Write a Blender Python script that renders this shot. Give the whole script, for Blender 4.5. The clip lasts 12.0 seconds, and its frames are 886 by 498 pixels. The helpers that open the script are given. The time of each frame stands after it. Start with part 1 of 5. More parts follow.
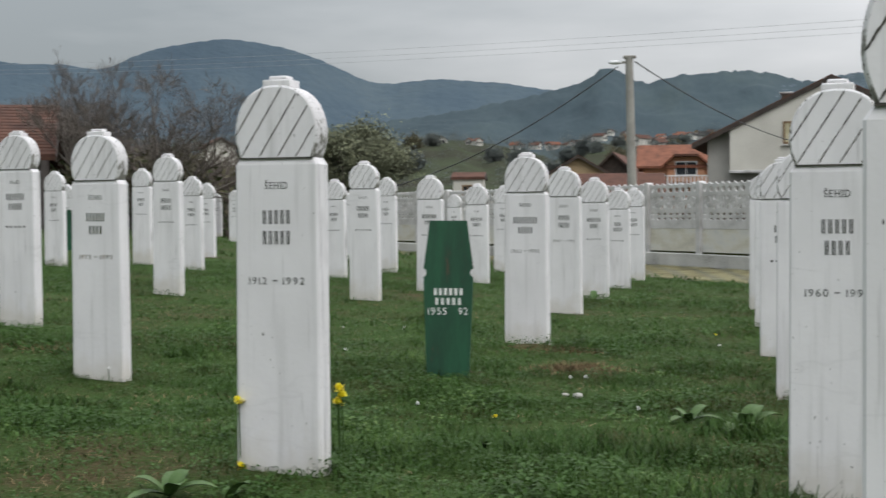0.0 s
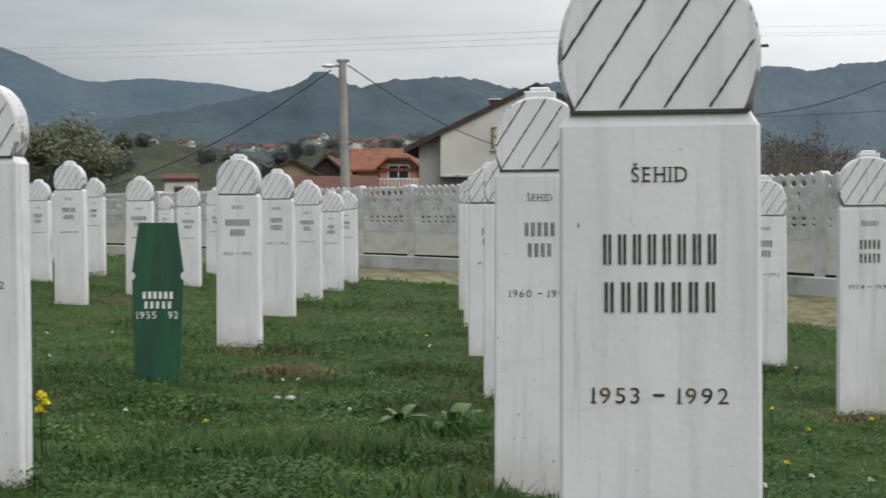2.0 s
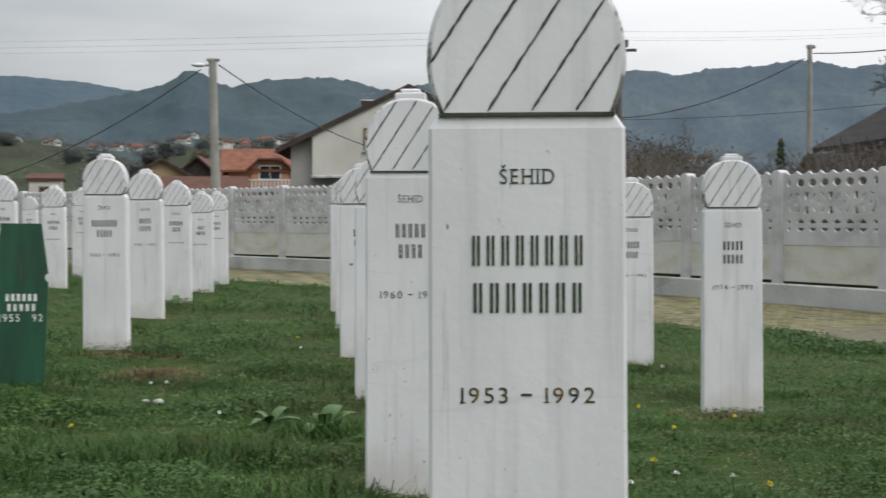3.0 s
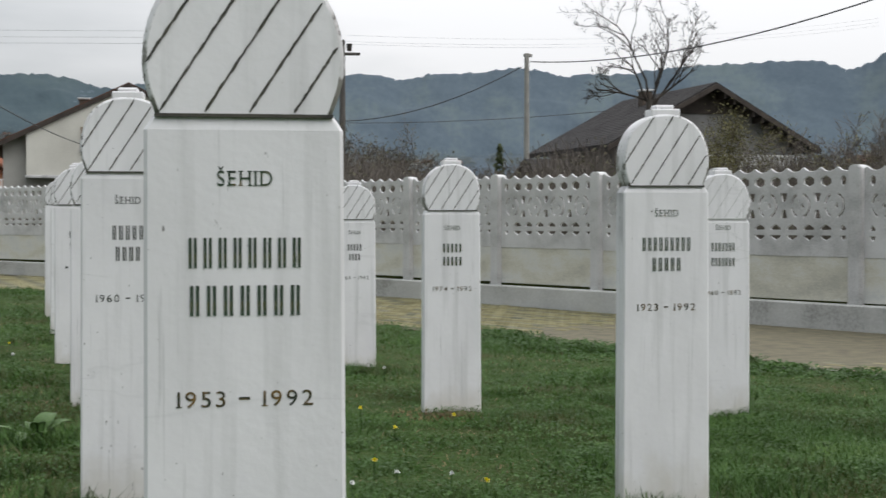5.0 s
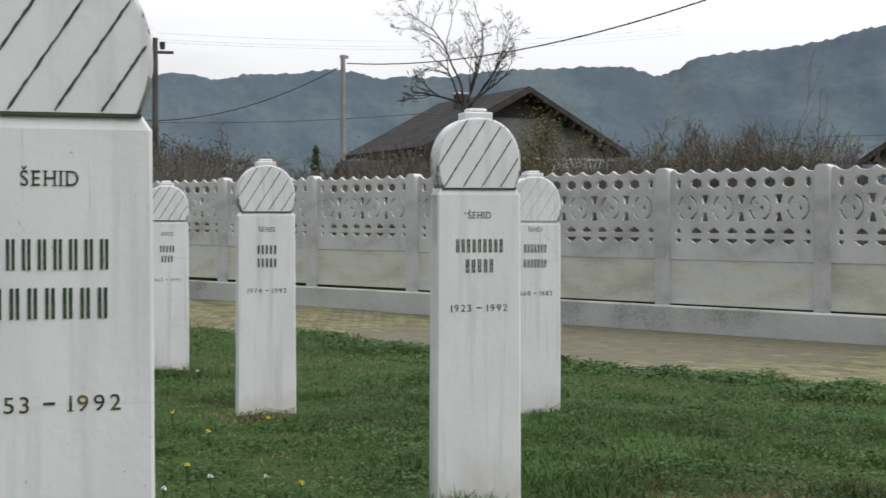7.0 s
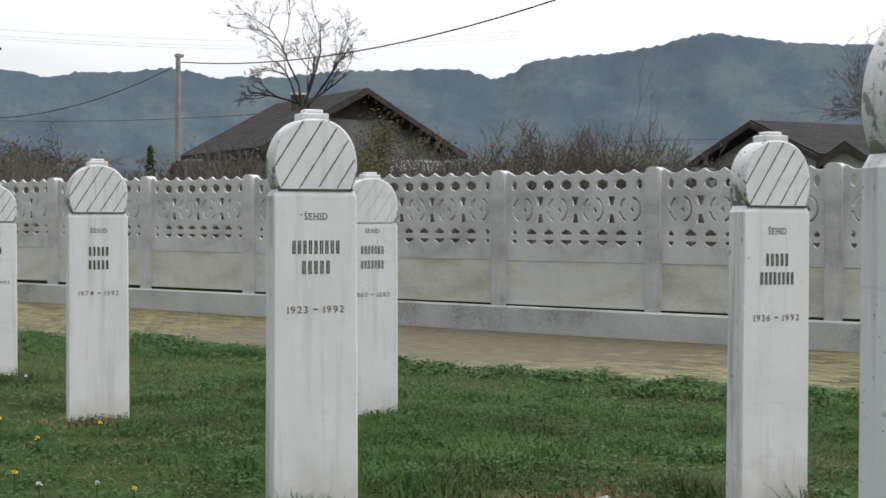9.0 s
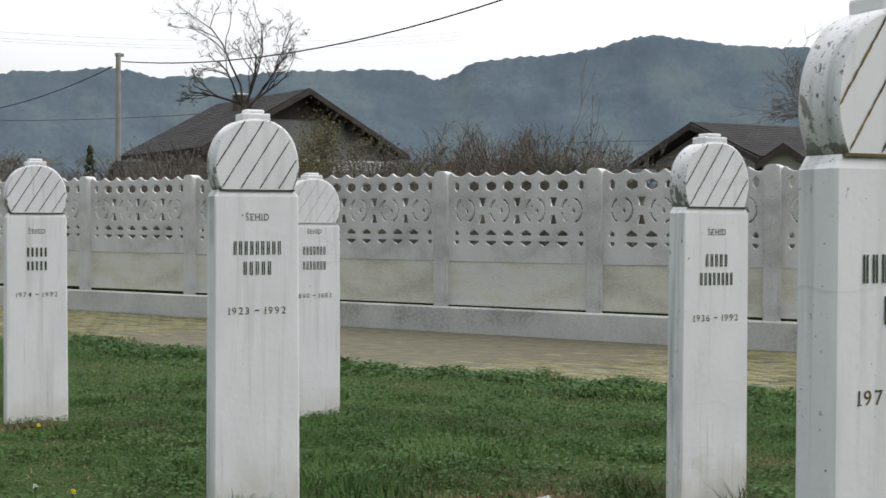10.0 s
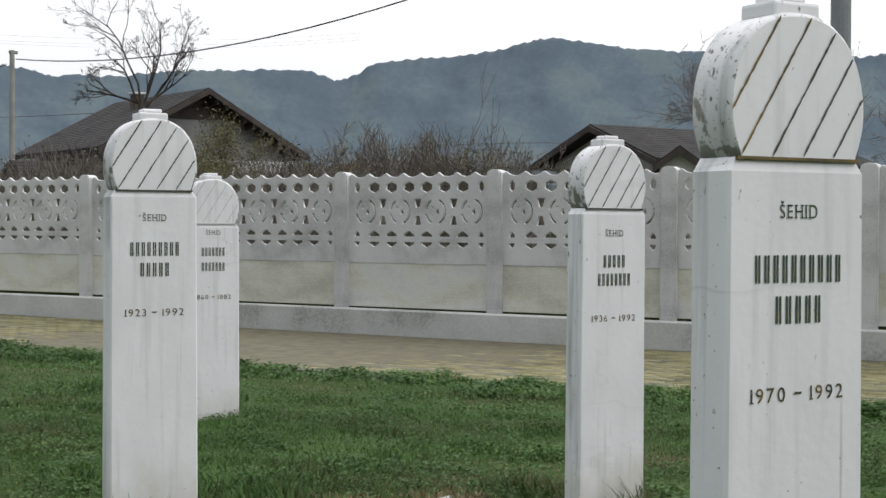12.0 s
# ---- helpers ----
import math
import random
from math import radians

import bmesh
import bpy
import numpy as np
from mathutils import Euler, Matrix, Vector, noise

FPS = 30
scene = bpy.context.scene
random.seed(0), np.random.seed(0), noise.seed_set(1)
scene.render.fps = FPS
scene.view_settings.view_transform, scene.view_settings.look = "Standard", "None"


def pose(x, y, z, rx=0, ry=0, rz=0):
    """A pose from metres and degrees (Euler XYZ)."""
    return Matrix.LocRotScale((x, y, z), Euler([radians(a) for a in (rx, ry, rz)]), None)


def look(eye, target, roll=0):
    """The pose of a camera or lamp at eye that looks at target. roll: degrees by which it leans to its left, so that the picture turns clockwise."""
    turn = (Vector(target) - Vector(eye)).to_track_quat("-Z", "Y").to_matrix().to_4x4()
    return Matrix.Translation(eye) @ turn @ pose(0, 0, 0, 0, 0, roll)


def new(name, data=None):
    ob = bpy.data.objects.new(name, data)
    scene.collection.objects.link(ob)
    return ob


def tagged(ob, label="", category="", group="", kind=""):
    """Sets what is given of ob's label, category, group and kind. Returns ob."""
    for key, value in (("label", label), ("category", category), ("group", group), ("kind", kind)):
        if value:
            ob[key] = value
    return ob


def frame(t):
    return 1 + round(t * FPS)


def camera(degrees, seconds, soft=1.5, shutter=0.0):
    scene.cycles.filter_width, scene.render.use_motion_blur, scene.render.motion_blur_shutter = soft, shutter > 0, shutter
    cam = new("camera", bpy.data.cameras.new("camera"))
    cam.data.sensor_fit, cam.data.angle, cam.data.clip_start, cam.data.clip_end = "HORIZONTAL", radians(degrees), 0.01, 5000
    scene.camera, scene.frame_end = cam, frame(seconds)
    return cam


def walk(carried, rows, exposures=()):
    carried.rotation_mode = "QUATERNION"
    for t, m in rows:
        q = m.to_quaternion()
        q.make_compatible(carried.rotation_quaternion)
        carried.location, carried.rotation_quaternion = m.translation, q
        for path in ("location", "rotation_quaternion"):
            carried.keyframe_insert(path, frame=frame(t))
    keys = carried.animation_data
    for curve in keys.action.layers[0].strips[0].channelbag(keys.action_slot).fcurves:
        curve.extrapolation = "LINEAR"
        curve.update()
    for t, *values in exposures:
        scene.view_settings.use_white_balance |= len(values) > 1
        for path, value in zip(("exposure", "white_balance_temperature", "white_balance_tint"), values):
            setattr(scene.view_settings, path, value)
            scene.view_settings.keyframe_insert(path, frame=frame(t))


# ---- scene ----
# camera: a pan on a tripod, the lens a little ahead of the turning axis
cam = camera(34.84, 12.0, soft=1.5, shutter=0.5)
EYE, AHEAD, ASIDE = 1.26, 0.050, 0.025
TURNS = [
    (0.0, 0.0, -1.284, -0.472), (0.5, 2.908, -1.283, -0.44), (1.0, 6.022, -1.28, -0.372), (1.5, 8.825, -1.271, -0.315),
    (2.0, 11.563, -1.257, -0.268), (2.5, 14.019, -1.24, -0.215), (3.0, 16.744, -1.227, -0.17), (5.0, 27.895, -1.14, 0.05),
    (5.5, 29.894, -1.123, 0.075), (6.0, 31.874, -1.099, 0.1), (6.5, 33.505, -1.087, 0.14), (7.0, 35.332, -1.06, 0.175),
    (7.5, 37.179, -1.036, 0.185), (9.5, 43.125, -0.963, 0.238), (10.0, 44.219, -0.941, 0.255), (10.5, 45.37, -0.927, 0.265),
    (11.0, 46.568, -0.91, 0.275), (11.5, 47.543, -0.893, 0.285), (12.0, 48.235, -0.879, 0.31),
]


def stand(yaw, pitch, lean):
    s, c = math.sin(radians(yaw)), math.cos(radians(yaw))
    return pose(AHEAD * s + ASIDE * c, AHEAD * c - ASIDE * s, EYE, 90 + pitch, -lean, -yaw)


walk(cam, [(t, stand(a, b, c)) for t, a, b, c in TURNS], exposures=[(0.0, -0.21), (3.0, -0.2), (5.5, -0.17), (7.5, -0.14), (12.0, -0.09)])

# ---- world and sun: an overcast day, the cloud brightest towards the hidden sun ----
SUN_AZ, SUN_EL = 75.0, 38.0
world = bpy.data.worlds.new("overcast")
scene.world = world
world.use_nodes = True
wn, wl = world.node_tree.nodes, world.node_tree.links
wn.clear()
w_out, w_bg = wn.new("ShaderNodeOutputWorld"), wn.new("ShaderNodeBackground")
sky = wn.new("ShaderNodeTexSky")
sky.sky_type, sky.sun_disc = "NISHITA", False
sky.sun_elevation, sky.sun_rotation = radians(SUN_EL), radians(SUN_AZ)
w_co = wn.new("ShaderNodeTexCoord")
sun_way = Vector((math.sin(radians(SUN_AZ)) * math.cos(radians(SUN_EL)), math.cos(radians(SUN_AZ)) * math.cos(radians(SUN_EL)), math.sin(radians(SUN_EL))))
w_dot = wn.new("ShaderNodeVectorMath")
w_dot.operation = "DOT_PRODUCT"
w_dot.inputs[1].default_value = sun_way
wl.new(w_co.outputs["Generated"], w_dot.inputs[0])
w_map = wn.new("ShaderNodeMapRange")
w_map.interpolation_type = "SMOOTHSTEP"
w_map.inputs["From Min"].default_value, w_map.inputs["From Max"].default_value = 0.1, 0.8
wl.new(w_dot.outputs["Value"], w_map.inputs["Value"])
w_noise = wn.new("ShaderNodeTexNoise")
w_noise.inputs["Scale"].default_value, w_noise.inputs["Detail"].default_value = 3.0, 6.0
w_stretch = wn.new("ShaderNodeMapping")
w_stretch.inputs["Scale"].default_value = (1.0, 1.0, 4.5)
wl.new(w_co.outputs["Generated"], w_stretch.inputs["Vector"])
wl.new(w_stretch.outputs["Vector"], w_noise.inputs["Vector"])
w_add = wn.new("ShaderNodeMath")
w_add.operation = "MULTIPLY_ADD"
w_add.inputs[1].default_value, w_add.inputs[2].default_value = 0.9, -0.45
wl.new(w_noise.outputs["Fac"], w_add.inputs[0])
w_sum = wn.new("ShaderNodeMath")
w_sum.operation = "ADD"
wl.new(w_add.outputs[0], w_sum.inputs[0])
wl.new(w_map.outputs["Result"], w_sum.inputs[1])
w_ramp = wn.new("ShaderNodeValToRGB")
w_ramp.color_ramp.elements[0].position, w_ramp.color_ramp.elements[0].color = 0.0, (0.40, 0.437, 0.458, 1)
w_ramp.color_ramp.elements[1].position, w_ramp.color_ramp.elements[1].color = 0.75, (1.07, 1.07, 1.09, 1)
wl.new(w_sum.outputs[0], w_ramp.inputs["Fac"])
w_mix = wn.new("ShaderNodeMixRGB")
w_mix.inputs["Fac"].default_value = 0.92
w_dim = wn.new("ShaderNodeVectorMath")
w_dim.operation = "SCALE"
w_dim.inputs["Scale"].default_value = 0.1
wl.new(sky.outputs["Color"], w_dim.inputs[0])
wl.new(w_dim.outputs["Vector"], w_mix.inputs["Color1"])
wl.new(w_ramp.outputs["Color"], w_mix.inputs["Color2"])
w_up = wn.new("ShaderNodeSeparateXYZ")
wl.new(w_co.outputs["Generated"], w_up.inputs[0])
w_rise = wn.new("ShaderNodeMapRange")
w_rise.inputs["From Min"].default_value, w_rise.inputs["From Max"].default_value = 0.05, 1.0
w_rise.inputs["To Min"].default_value, w_rise.inputs["To Max"].default_value = 1.0, 3.3
wl.new(w_up.outputs["Z"], w_rise.inputs["Value"])
w_bright = wn.new("ShaderNodeVectorMath")
w_bright.operation = "SCALE"
wl.new(w_mix.outputs["Color"], w_bright.inputs[0])
wl.new(w_rise.outputs["Result"], w_bright.inputs["Scale"])
wl.new(w_bright.outputs["Vector"], w_bg.inputs["Color"])
w_bg.inputs["Strength"].default_value = 0.88
wl.new(w_bg.outputs[0], w_out.inputs["Surface"])

lamp = bpy.data.lights.new("sun", "SUN")
lamp.energy, lamp.angle, lamp.color = 1.1, radians(60), (1.0, 0.97, 0.93)
sun = new("sun", lamp)
sun.matrix_world = look((0, 0, 60), Vector((0, 0, 60)) - Vector((math.sin(radians(165)) * 0.75, math.cos(radians(165)) * 0.75, 0.66)))


# ---- materials ----
def material(name, stops, scale=6.0, rough=0.8, bump=0.15, fine=60.0, stretch=(1, 1, 1), metal=0.0, island=0.0, piece=0.0, space="Object", detail=6.0, depth=0.01, spec=0.5, lift=0.0):
    """Colour from noise at two scales through a ramp of stops, with fine relief; island and piece vary it from part to part."""
    m = bpy.data.materials.new(name)
    m.use_nodes = True
    n, l = m.node_tree.nodes, m.node_tree.links
    b = n["Principled BSDF"]
    co, mp = n.new("ShaderNodeTexCoord"), n.new("ShaderNodeMapping")
    mp.inputs["Scale"].default_value = stretch
    if space == "World":
        geo = n.new("ShaderNodeNewGeometry")
        l.new(geo.outputs["Position"], mp.inputs["Vector"])
    elif space == "Round":
        # along the valley's rim and up its slopes
        geo, cut, turn, rim, join = n.new("ShaderNodeNewGeometry"), n.new("ShaderNodeSeparateXYZ"), n.new("ShaderNodeMath"), n.new("ShaderNodeMath"), n.new("ShaderNodeCombineXYZ")
        turn.operation, rim.operation = "ARCTAN2", "MULTIPLY"
        rim.inputs[1].default_value = 1600.0
        l.new(geo.outputs["Position"], cut.inputs[0])
        l.new(cut.outputs["X"], turn.inputs[0])
        l.new(cut.outputs["Y"], turn.inputs[1])
        l.new(turn.outputs[0], rim.inputs[0])
        l.new(rim.outputs[0], join.inputs["X"])
        l.new(cut.outputs["Z"], join.inputs["Z"])
        l.new(join.outputs[0], mp.inputs["Vector"])
    else:
        l.new(co.outputs["Object"], mp.inputs["Vector"])
    big, small = n.new("ShaderNodeTexNoise"), n.new("ShaderNodeTexNoise")
    big.inputs["Scale"].default_value, big.inputs["Detail"].default_value = scale, detail
    small.inputs["Scale"].default_value, small.inputs["Detail"].default_value = fine, 4.0
    l.new(mp.outputs["Vector"], big.inputs["Vector"])
    l.new(mp.outputs["Vector"], small.inputs["Vector"])
    mix = n.new("ShaderNodeMath")
    mix.operation = "MULTIPLY_ADD"
    mix.inputs[1].default_value = 0.25
    l.new(small.outputs["Fac"], mix.inputs[0])
    off = n.new("ShaderNodeMath")
    off.operation = "MULTIPLY_ADD"
    off.inputs[1].default_value, off.inputs[2].default_value = 0.75, 0.0
    l.new(big.outputs["Fac"], off.inputs[0])
    l.new(off.outputs[0], mix.inputs[2])
    last = mix.outputs[0]
    for amount, kind in ((island, "isle"), (piece, "piece")):
        if not amount:
            continue
        src = n.new("ShaderNodeNewGeometry").outputs["Random Per Island"] if kind == "isle" else n.new("ShaderNodeObjectInfo").outputs["Random"]
        vary = n.new("ShaderNodeMath")
        vary.operation = "MULTIPLY_ADD"
        vary.inputs[1].default_value = amount
        l.new(src, vary.inputs[0])
        shift = n.new("ShaderNodeMath")
        shift.operation = "SUBTRACT"
        shift.inputs[1].default_value = amount / 2
        l.new(last, shift.inputs[0])
        l.new(shift.outputs[0], vary.inputs[2])
        last = vary.outputs[0]
    ramp = n.new("ShaderNodeValToRGB")
    els = ramp.color_ramp.elements
    while len(els) < len(stops):
        els.new(0.5)
    for e, (p, c) in zip(els, stops):
        e.position, e.color = p, (*c, 1)
    l.new(last, ramp.inputs["Fac"])
    l.new(ramp.outputs["Color"], b.inputs["Base Color"])
    b.inputs["Roughness"].default_value, b.inputs["Metallic"].default_value = rough, metal
    b.inputs["Specular IOR Level"].default_value = spec
    if lift:
        face, bend = n.new("ShaderNodeNewGeometry"), n.new("ShaderNodeMix")
        bend.data_type = "VECTOR"
        bend.inputs["Factor"].default_value = lift
        bend.inputs["B"].default_value = (0, 0, 1)
        l.new(face.outputs["Normal"], bend.inputs["A"])
        l.new(bend.outputs["Result"], b.inputs["Normal"])
    if bump:
        bp = n.new("ShaderNodeBump")
        bp.inputs["Strength"].default_value, bp.inputs["Distance"].default_value = bump, depth
        l.new(small.outputs["Fac"], bp.inputs["Height"])
        l.new(bp.outputs["Normal"], b.inputs["Normal"])
    return m


def marble(name, clean, streak, pits, fleck=42.0, ledge=0.0, blotch=False):
    """White stone: cloudy veins, faint rain streaks and small dark pits and lichen flecks."""
    m = bpy.data.materials.new(name)
    m.use_nodes = True
    n, l = m.node_tree.nodes, m.node_tree.links
    b = n["Principled BSDF"]
    co, info = n.new("ShaderNodeTexCoord"), n.new("ShaderNodeObjectInfo")
    far = n.new("ShaderNodeVectorMath")
    far.operation = "MULTIPLY_ADD"
    far.inputs[1].default_value = (7.0, 3.0, 11.0)
    l.new(info.outputs["Random"], far.inputs[0])
    l.new(co.outputs["Object"], far.inputs[2])

    def cloud(stretch, scale, detail, lo, hi):
        mp, t, r = n.new("ShaderNodeMapping"), n.new("ShaderNodeTexNoise"), n.new("ShaderNodeMapRange")
        mp.inputs["Scale"].default_value = stretch
        t.inputs["Scale"].default_value, t.inputs["Detail"].default_value = scale, detail
        r.inputs["From Min"].default_value, r.inputs["From Max"].default_value = lo, hi
        l.new(far.outputs["Vector"], mp.inputs["Vector"])
        l.new(mp.outputs["Vector"], t.inputs["Vector"])
        l.new(t.outputs["Fac"], r.inputs["Value"])
        return r.outputs["Result"]

    def blend(fac, a, c):
        x = n.new("ShaderNodeMixRGB")
        l.new(fac, x.inputs["Fac"])
        for sock, v in ((x.inputs["Color1"], a), (x.inputs["Color2"], c)):
            if isinstance(v, tuple):
                sock.default_value = (*v, 1)
            else:
                l.new(v, sock)
        return x.outputs["Color"]

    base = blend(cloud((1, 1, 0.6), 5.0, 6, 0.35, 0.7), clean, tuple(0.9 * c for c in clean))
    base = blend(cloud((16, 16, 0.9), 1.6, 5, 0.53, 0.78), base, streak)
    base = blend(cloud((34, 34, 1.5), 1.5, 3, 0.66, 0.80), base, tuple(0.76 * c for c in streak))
    # thin wavy grey veins, running across
    vein_map, vein = n.new("ShaderNodeMapping"), n.new("ShaderNodeTexNoise")
    vein_map.inputs["Scale"].default_value = (0.8, 0.8, 3.2)
    vein.inputs["Scale"].default_value, vein.inputs["Detail"].default_value = 1.5, 3.5
    l.new(far.outputs["Vector"], vein_map.inputs["Vector"])
    l.new(vein_map.outputs["Vector"], vein.inputs["Vector"])
    mid, size, line = n.new("ShaderNodeMath"), n.new("ShaderNodeMath"), n.new("ShaderNodeMapRange")
    mid.operation, size.operation = "SUBTRACT", "ABSOLUTE"
    mid.inputs[1].default_value = 0.5
    line.inputs["From Min"].default_value, line.inputs["From Max"].default_value = 0.0, 0.011
    line.inputs["To Min"].default_value, line.inputs["To Max"].default_value = 0.26, 0.0
    l.new(vein.outputs["Fac"], mid.inputs[0])
    l.new(mid.outputs[0], size.inputs[0])
    l.new(size.outputs[0], line.inputs["Value"])
    some = n.new("ShaderNodeMath")
    some.operation = "MULTIPLY"
    l.new(line.outputs["Result"], some.inputs[0])
    l.new(cloud((1, 1, 1), 1.1, 2, 0.48, 0.62), some.inputs[1])
    base = blend(some.outputs[0], base, tuple(0.72 * c for c in streak))
    # earth splashed on the foot, ragged at its upper edge
    rise, splash, foot = n.new("ShaderNodeSeparateXYZ"), n.new("ShaderNodeMath"), n.new("ShaderNodeMapRange")
    l.new(co.outputs["Object"], rise.inputs[0])
    splash.operation = "MULTIPLY_ADD"
    splash.inputs[1].default_value = -0.2
    l.new(cloud((1, 1, 0.7), 9.0, 6, 0.25, 0.75), splash.inputs[0])
    l.new(rise.outputs["Z"], splash.inputs[2])
    foot.inputs["From Min"].default_value, foot.inputs["From Max"].default_value = -0.10, 0.06
    foot.inputs["To Min"].default_value, foot.inputs["To Max"].default_value = 0.5, 0.0
    l.new(splash.outputs[0], foot.inputs["Value"])
    base = blend(foot.outputs["Result"], base, (0.50, 0.46, 0.385))
    base = blend(cloud((1.4, 1.4, 0.8), fleck, 3, pits + 0.06, pits + 0.13), base, (0.10, 0.095, 0.085))
    base = blend(cloud((1, 1, 1), fleck * 2.1, 2, pits + 0.09, pits + 0.15), base, (0.16, 0.15, 0.13))
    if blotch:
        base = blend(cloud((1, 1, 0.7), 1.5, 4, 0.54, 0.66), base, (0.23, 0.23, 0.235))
    if ledge:
        # lichen crust grown in ragged patches where water stands, over the ledge
        crust, patch_of = n.new("ShaderNodeMath"), n.new("ShaderNodeMapRange")
        crust.operation = "MULTIPLY_ADD"
        crust.inputs[1].default_value = -0.17
        l.new(cloud((1, 1, 0.8), 28.0, 7, 0.42, 0.72), crust.inputs[0])
        l.new(rise.outputs["Z"], crust.inputs[2])
        patch_of.inputs["From Min"].default_value, patch_of.inputs["From Max"].default_value = ledge - 0.03, ledge + 0.004
        patch_of.inputs["To Min"].default_value, patch_of.inputs["To Max"].default_value = 0.85, 0.0
        l.new(crust.outputs[0], patch_of.inputs["Value"])
        base = blend(patch_of.outputs["Result"], base, (0.13, 0.125, 0.10))
    l.new(base, b.inputs["Base Color"])
    b.inputs["Roughness"].default_value = 0.55
    bp = n.new("ShaderNodeBump")
    bp.inputs["Strength"].default_value, bp.inputs["Distance"].default_value = 0.12, 0.003
    l.new(cloud((1, 1, 1), 40.0, 4, 0.3, 0.7), bp.inputs["Height"])
    l.new(bp.outputs["Normal"], b.inputs["Normal"])
    return m


MARBLE = marble("weathered_white_marble", (0.75, 0.735, 0.75), (0.57, 0.56, 0.565), 0.664, 46.0)
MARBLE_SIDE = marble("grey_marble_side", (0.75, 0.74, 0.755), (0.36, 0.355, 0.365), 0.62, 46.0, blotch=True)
MARBLE_HEAD = marble("lichen_flecked_marble", (0.66, 0.65, 0.66), (0.33, 0.325, 0.32), 0.555, 60.0, 1.125)
GROOVE = material("dark_groove_paint", [(0.35, (0.02, 0.02, 0.02)), (0.6, (0.07, 0.065, 0.05))], 14, 0.8, 0.0)
OCHRE = material("ochre_groove_paint", [(0.35, (0.05, 0.045, 0.03)), (0.6, (0.22, 0.14, 0.03))], 10, 0.8, 0.0)
INK = material("dark_green_letter_paint", [(0.4, (0.02, 0.03, 0.02)), (0.54, (0.03, 0.06, 0.032)), (0.66, (0.11, 0.08, 0.02))], 30, 0.7, 0.0)
INK_GREY = material("faded_grey_letter_paint", [(0.4, (0.0434, 0.0465, 0.0434)), (0.6, (0.0992, 0.1023, 0.0961))], 30, 0.7, 0.0)
INK_BROWN = material("brown_number_paint", [(0.47, (0.025, 0.032, 0.02)), (0.60, (0.15, 0.09, 0.02))], 30, 0.7, 0.0)
WHITE_PAINT = material("white_letter_paint", [(0.4, (0.6, 0.62, 0.6)), (0.6, (0.8, 0.8, 0.78))], 30, 0.6, 0.0)
GREEN_WOOD = material("green_painted_wood", [(0.30, (0.10, 0.05, 0.03)), (0.38, (0.008, 0.05, 0.026)), (0.62, (0.013, 0.085, 0.04))], 5, 0.55, 0.2, 60, (3, 3, 0.4))
CONCRETE = material("weathered_concrete", [(0.30, (0.33, 0.325, 0.32)), (0.5, (0.55, 0.54, 0.54)), (0.65, (0.61, 0.60, 0.602))], 2.2, 0.9, 0.3, 45, piece=0.06, spec=0.2)
CONCRETE_YELLOW = material("yellowed_concrete", [(0.34, (0.44, 0.425, 0.37)), (0.46, (0.565, 0.54, 0.46)), (0.54, (0.61, 0.60, 0.56)), (0.64, (0.53, 0.53, 0.515))], 2.2, 0.9, 0.3, 45, (0.7, 0.7, 1.3), piece=0.14, spec=0.2)
CURB = material("stained_curb_concrete", [(0.36, (0.30, 0.295, 0.28)), (0.45, (0.44, 0.435, 0.42)), (0.62, (0.55, 0.545, 0.53))], 1.1, 0.9, 0.3, 30, space="World", spec=0.2)
PAVER = material("yellow_concrete_paver", [(0.30, (0.153, 0.138, 0.0736)), (0.5, (0.2124, 0.1932, 0.1049)), (0.68, (0.2448, 0.2263, 0.1306))], 1.2, 0.9, 0.25, 50, piece=0.1, island=0.5, space="World", spec=0.1)
PAVER_GREY = material("grey_concrete_paver", [(0.30, (0.1109, 0.1085, 0.07488)), (0.5, (0.1504, 0.1469, 0.1018)), (0.68, (0.1833, 0.1795, 0.1296))], 1.2, 0.9, 0.25, 50, piece=0.1, island=0.5, space="World", spec=0.1)
PAVER_ONE = material("single_yellow_paver", [(0.30, (0.153, 0.138, 0.0736)), (0.5, (0.2124, 0.1932, 0.1049)), (0.68, (0.2448, 0.2263, 0.1306))], 1.2, 0.9, 0.25, 50, piece=0.5, space="World", spec=0.1)
PAVER_GREY_ONE = material("single_grey_paver", [(0.30, (0.1109, 0.1085, 0.07488)), (0.5, (0.1504, 0.1469, 0.1018)), (0.68, (0.1833, 0.1795, 0.1296))], 1.2, 0.9, 0.25, 50, piece=0.5, space="World", spec=0.1)
EDGING = material("mossy_grey_edging", [(0.35, (0.12, 0.125, 0.105)), (0.65, (0.21, 0.21, 0.19))], 3, 0.9, 0.3, 40, space="World", spec=0.1)
JOINT = material("dark_joint_sand", [(0.3, (0.07, 0.06, 0.04)), (0.6, (0.13, 0.115, 0.07))], 6, 0.95, 0.2, space="World")
SOIL = material("grassy_ground", [(0.34, (0.06072, 0.05, 0.02295)), (0.44, (0.034, 0.05357, 0.01377)), (0.62, (0.034, 0.06785, 0.01454))], 0.9, 0.95, 0.5, 30, space="World", depth=0.03, spec=0.1)
GRASS = material("grass_blades", [(0.31, (0.06696, 0.06272, 0.0234)), (0.40, (0.04278, 0.06468, 0.0162)), (0.49, (0.03069, 0.07056, 0.0135)), (0.58, (0.04092, 0.09212, 0.018)), (0.70, (0.08835, 0.147, 0.0378))], 1.1, 0.7, 0.0, 5.0, island=0.2, space="World", spec=0.12, lift=0.78)
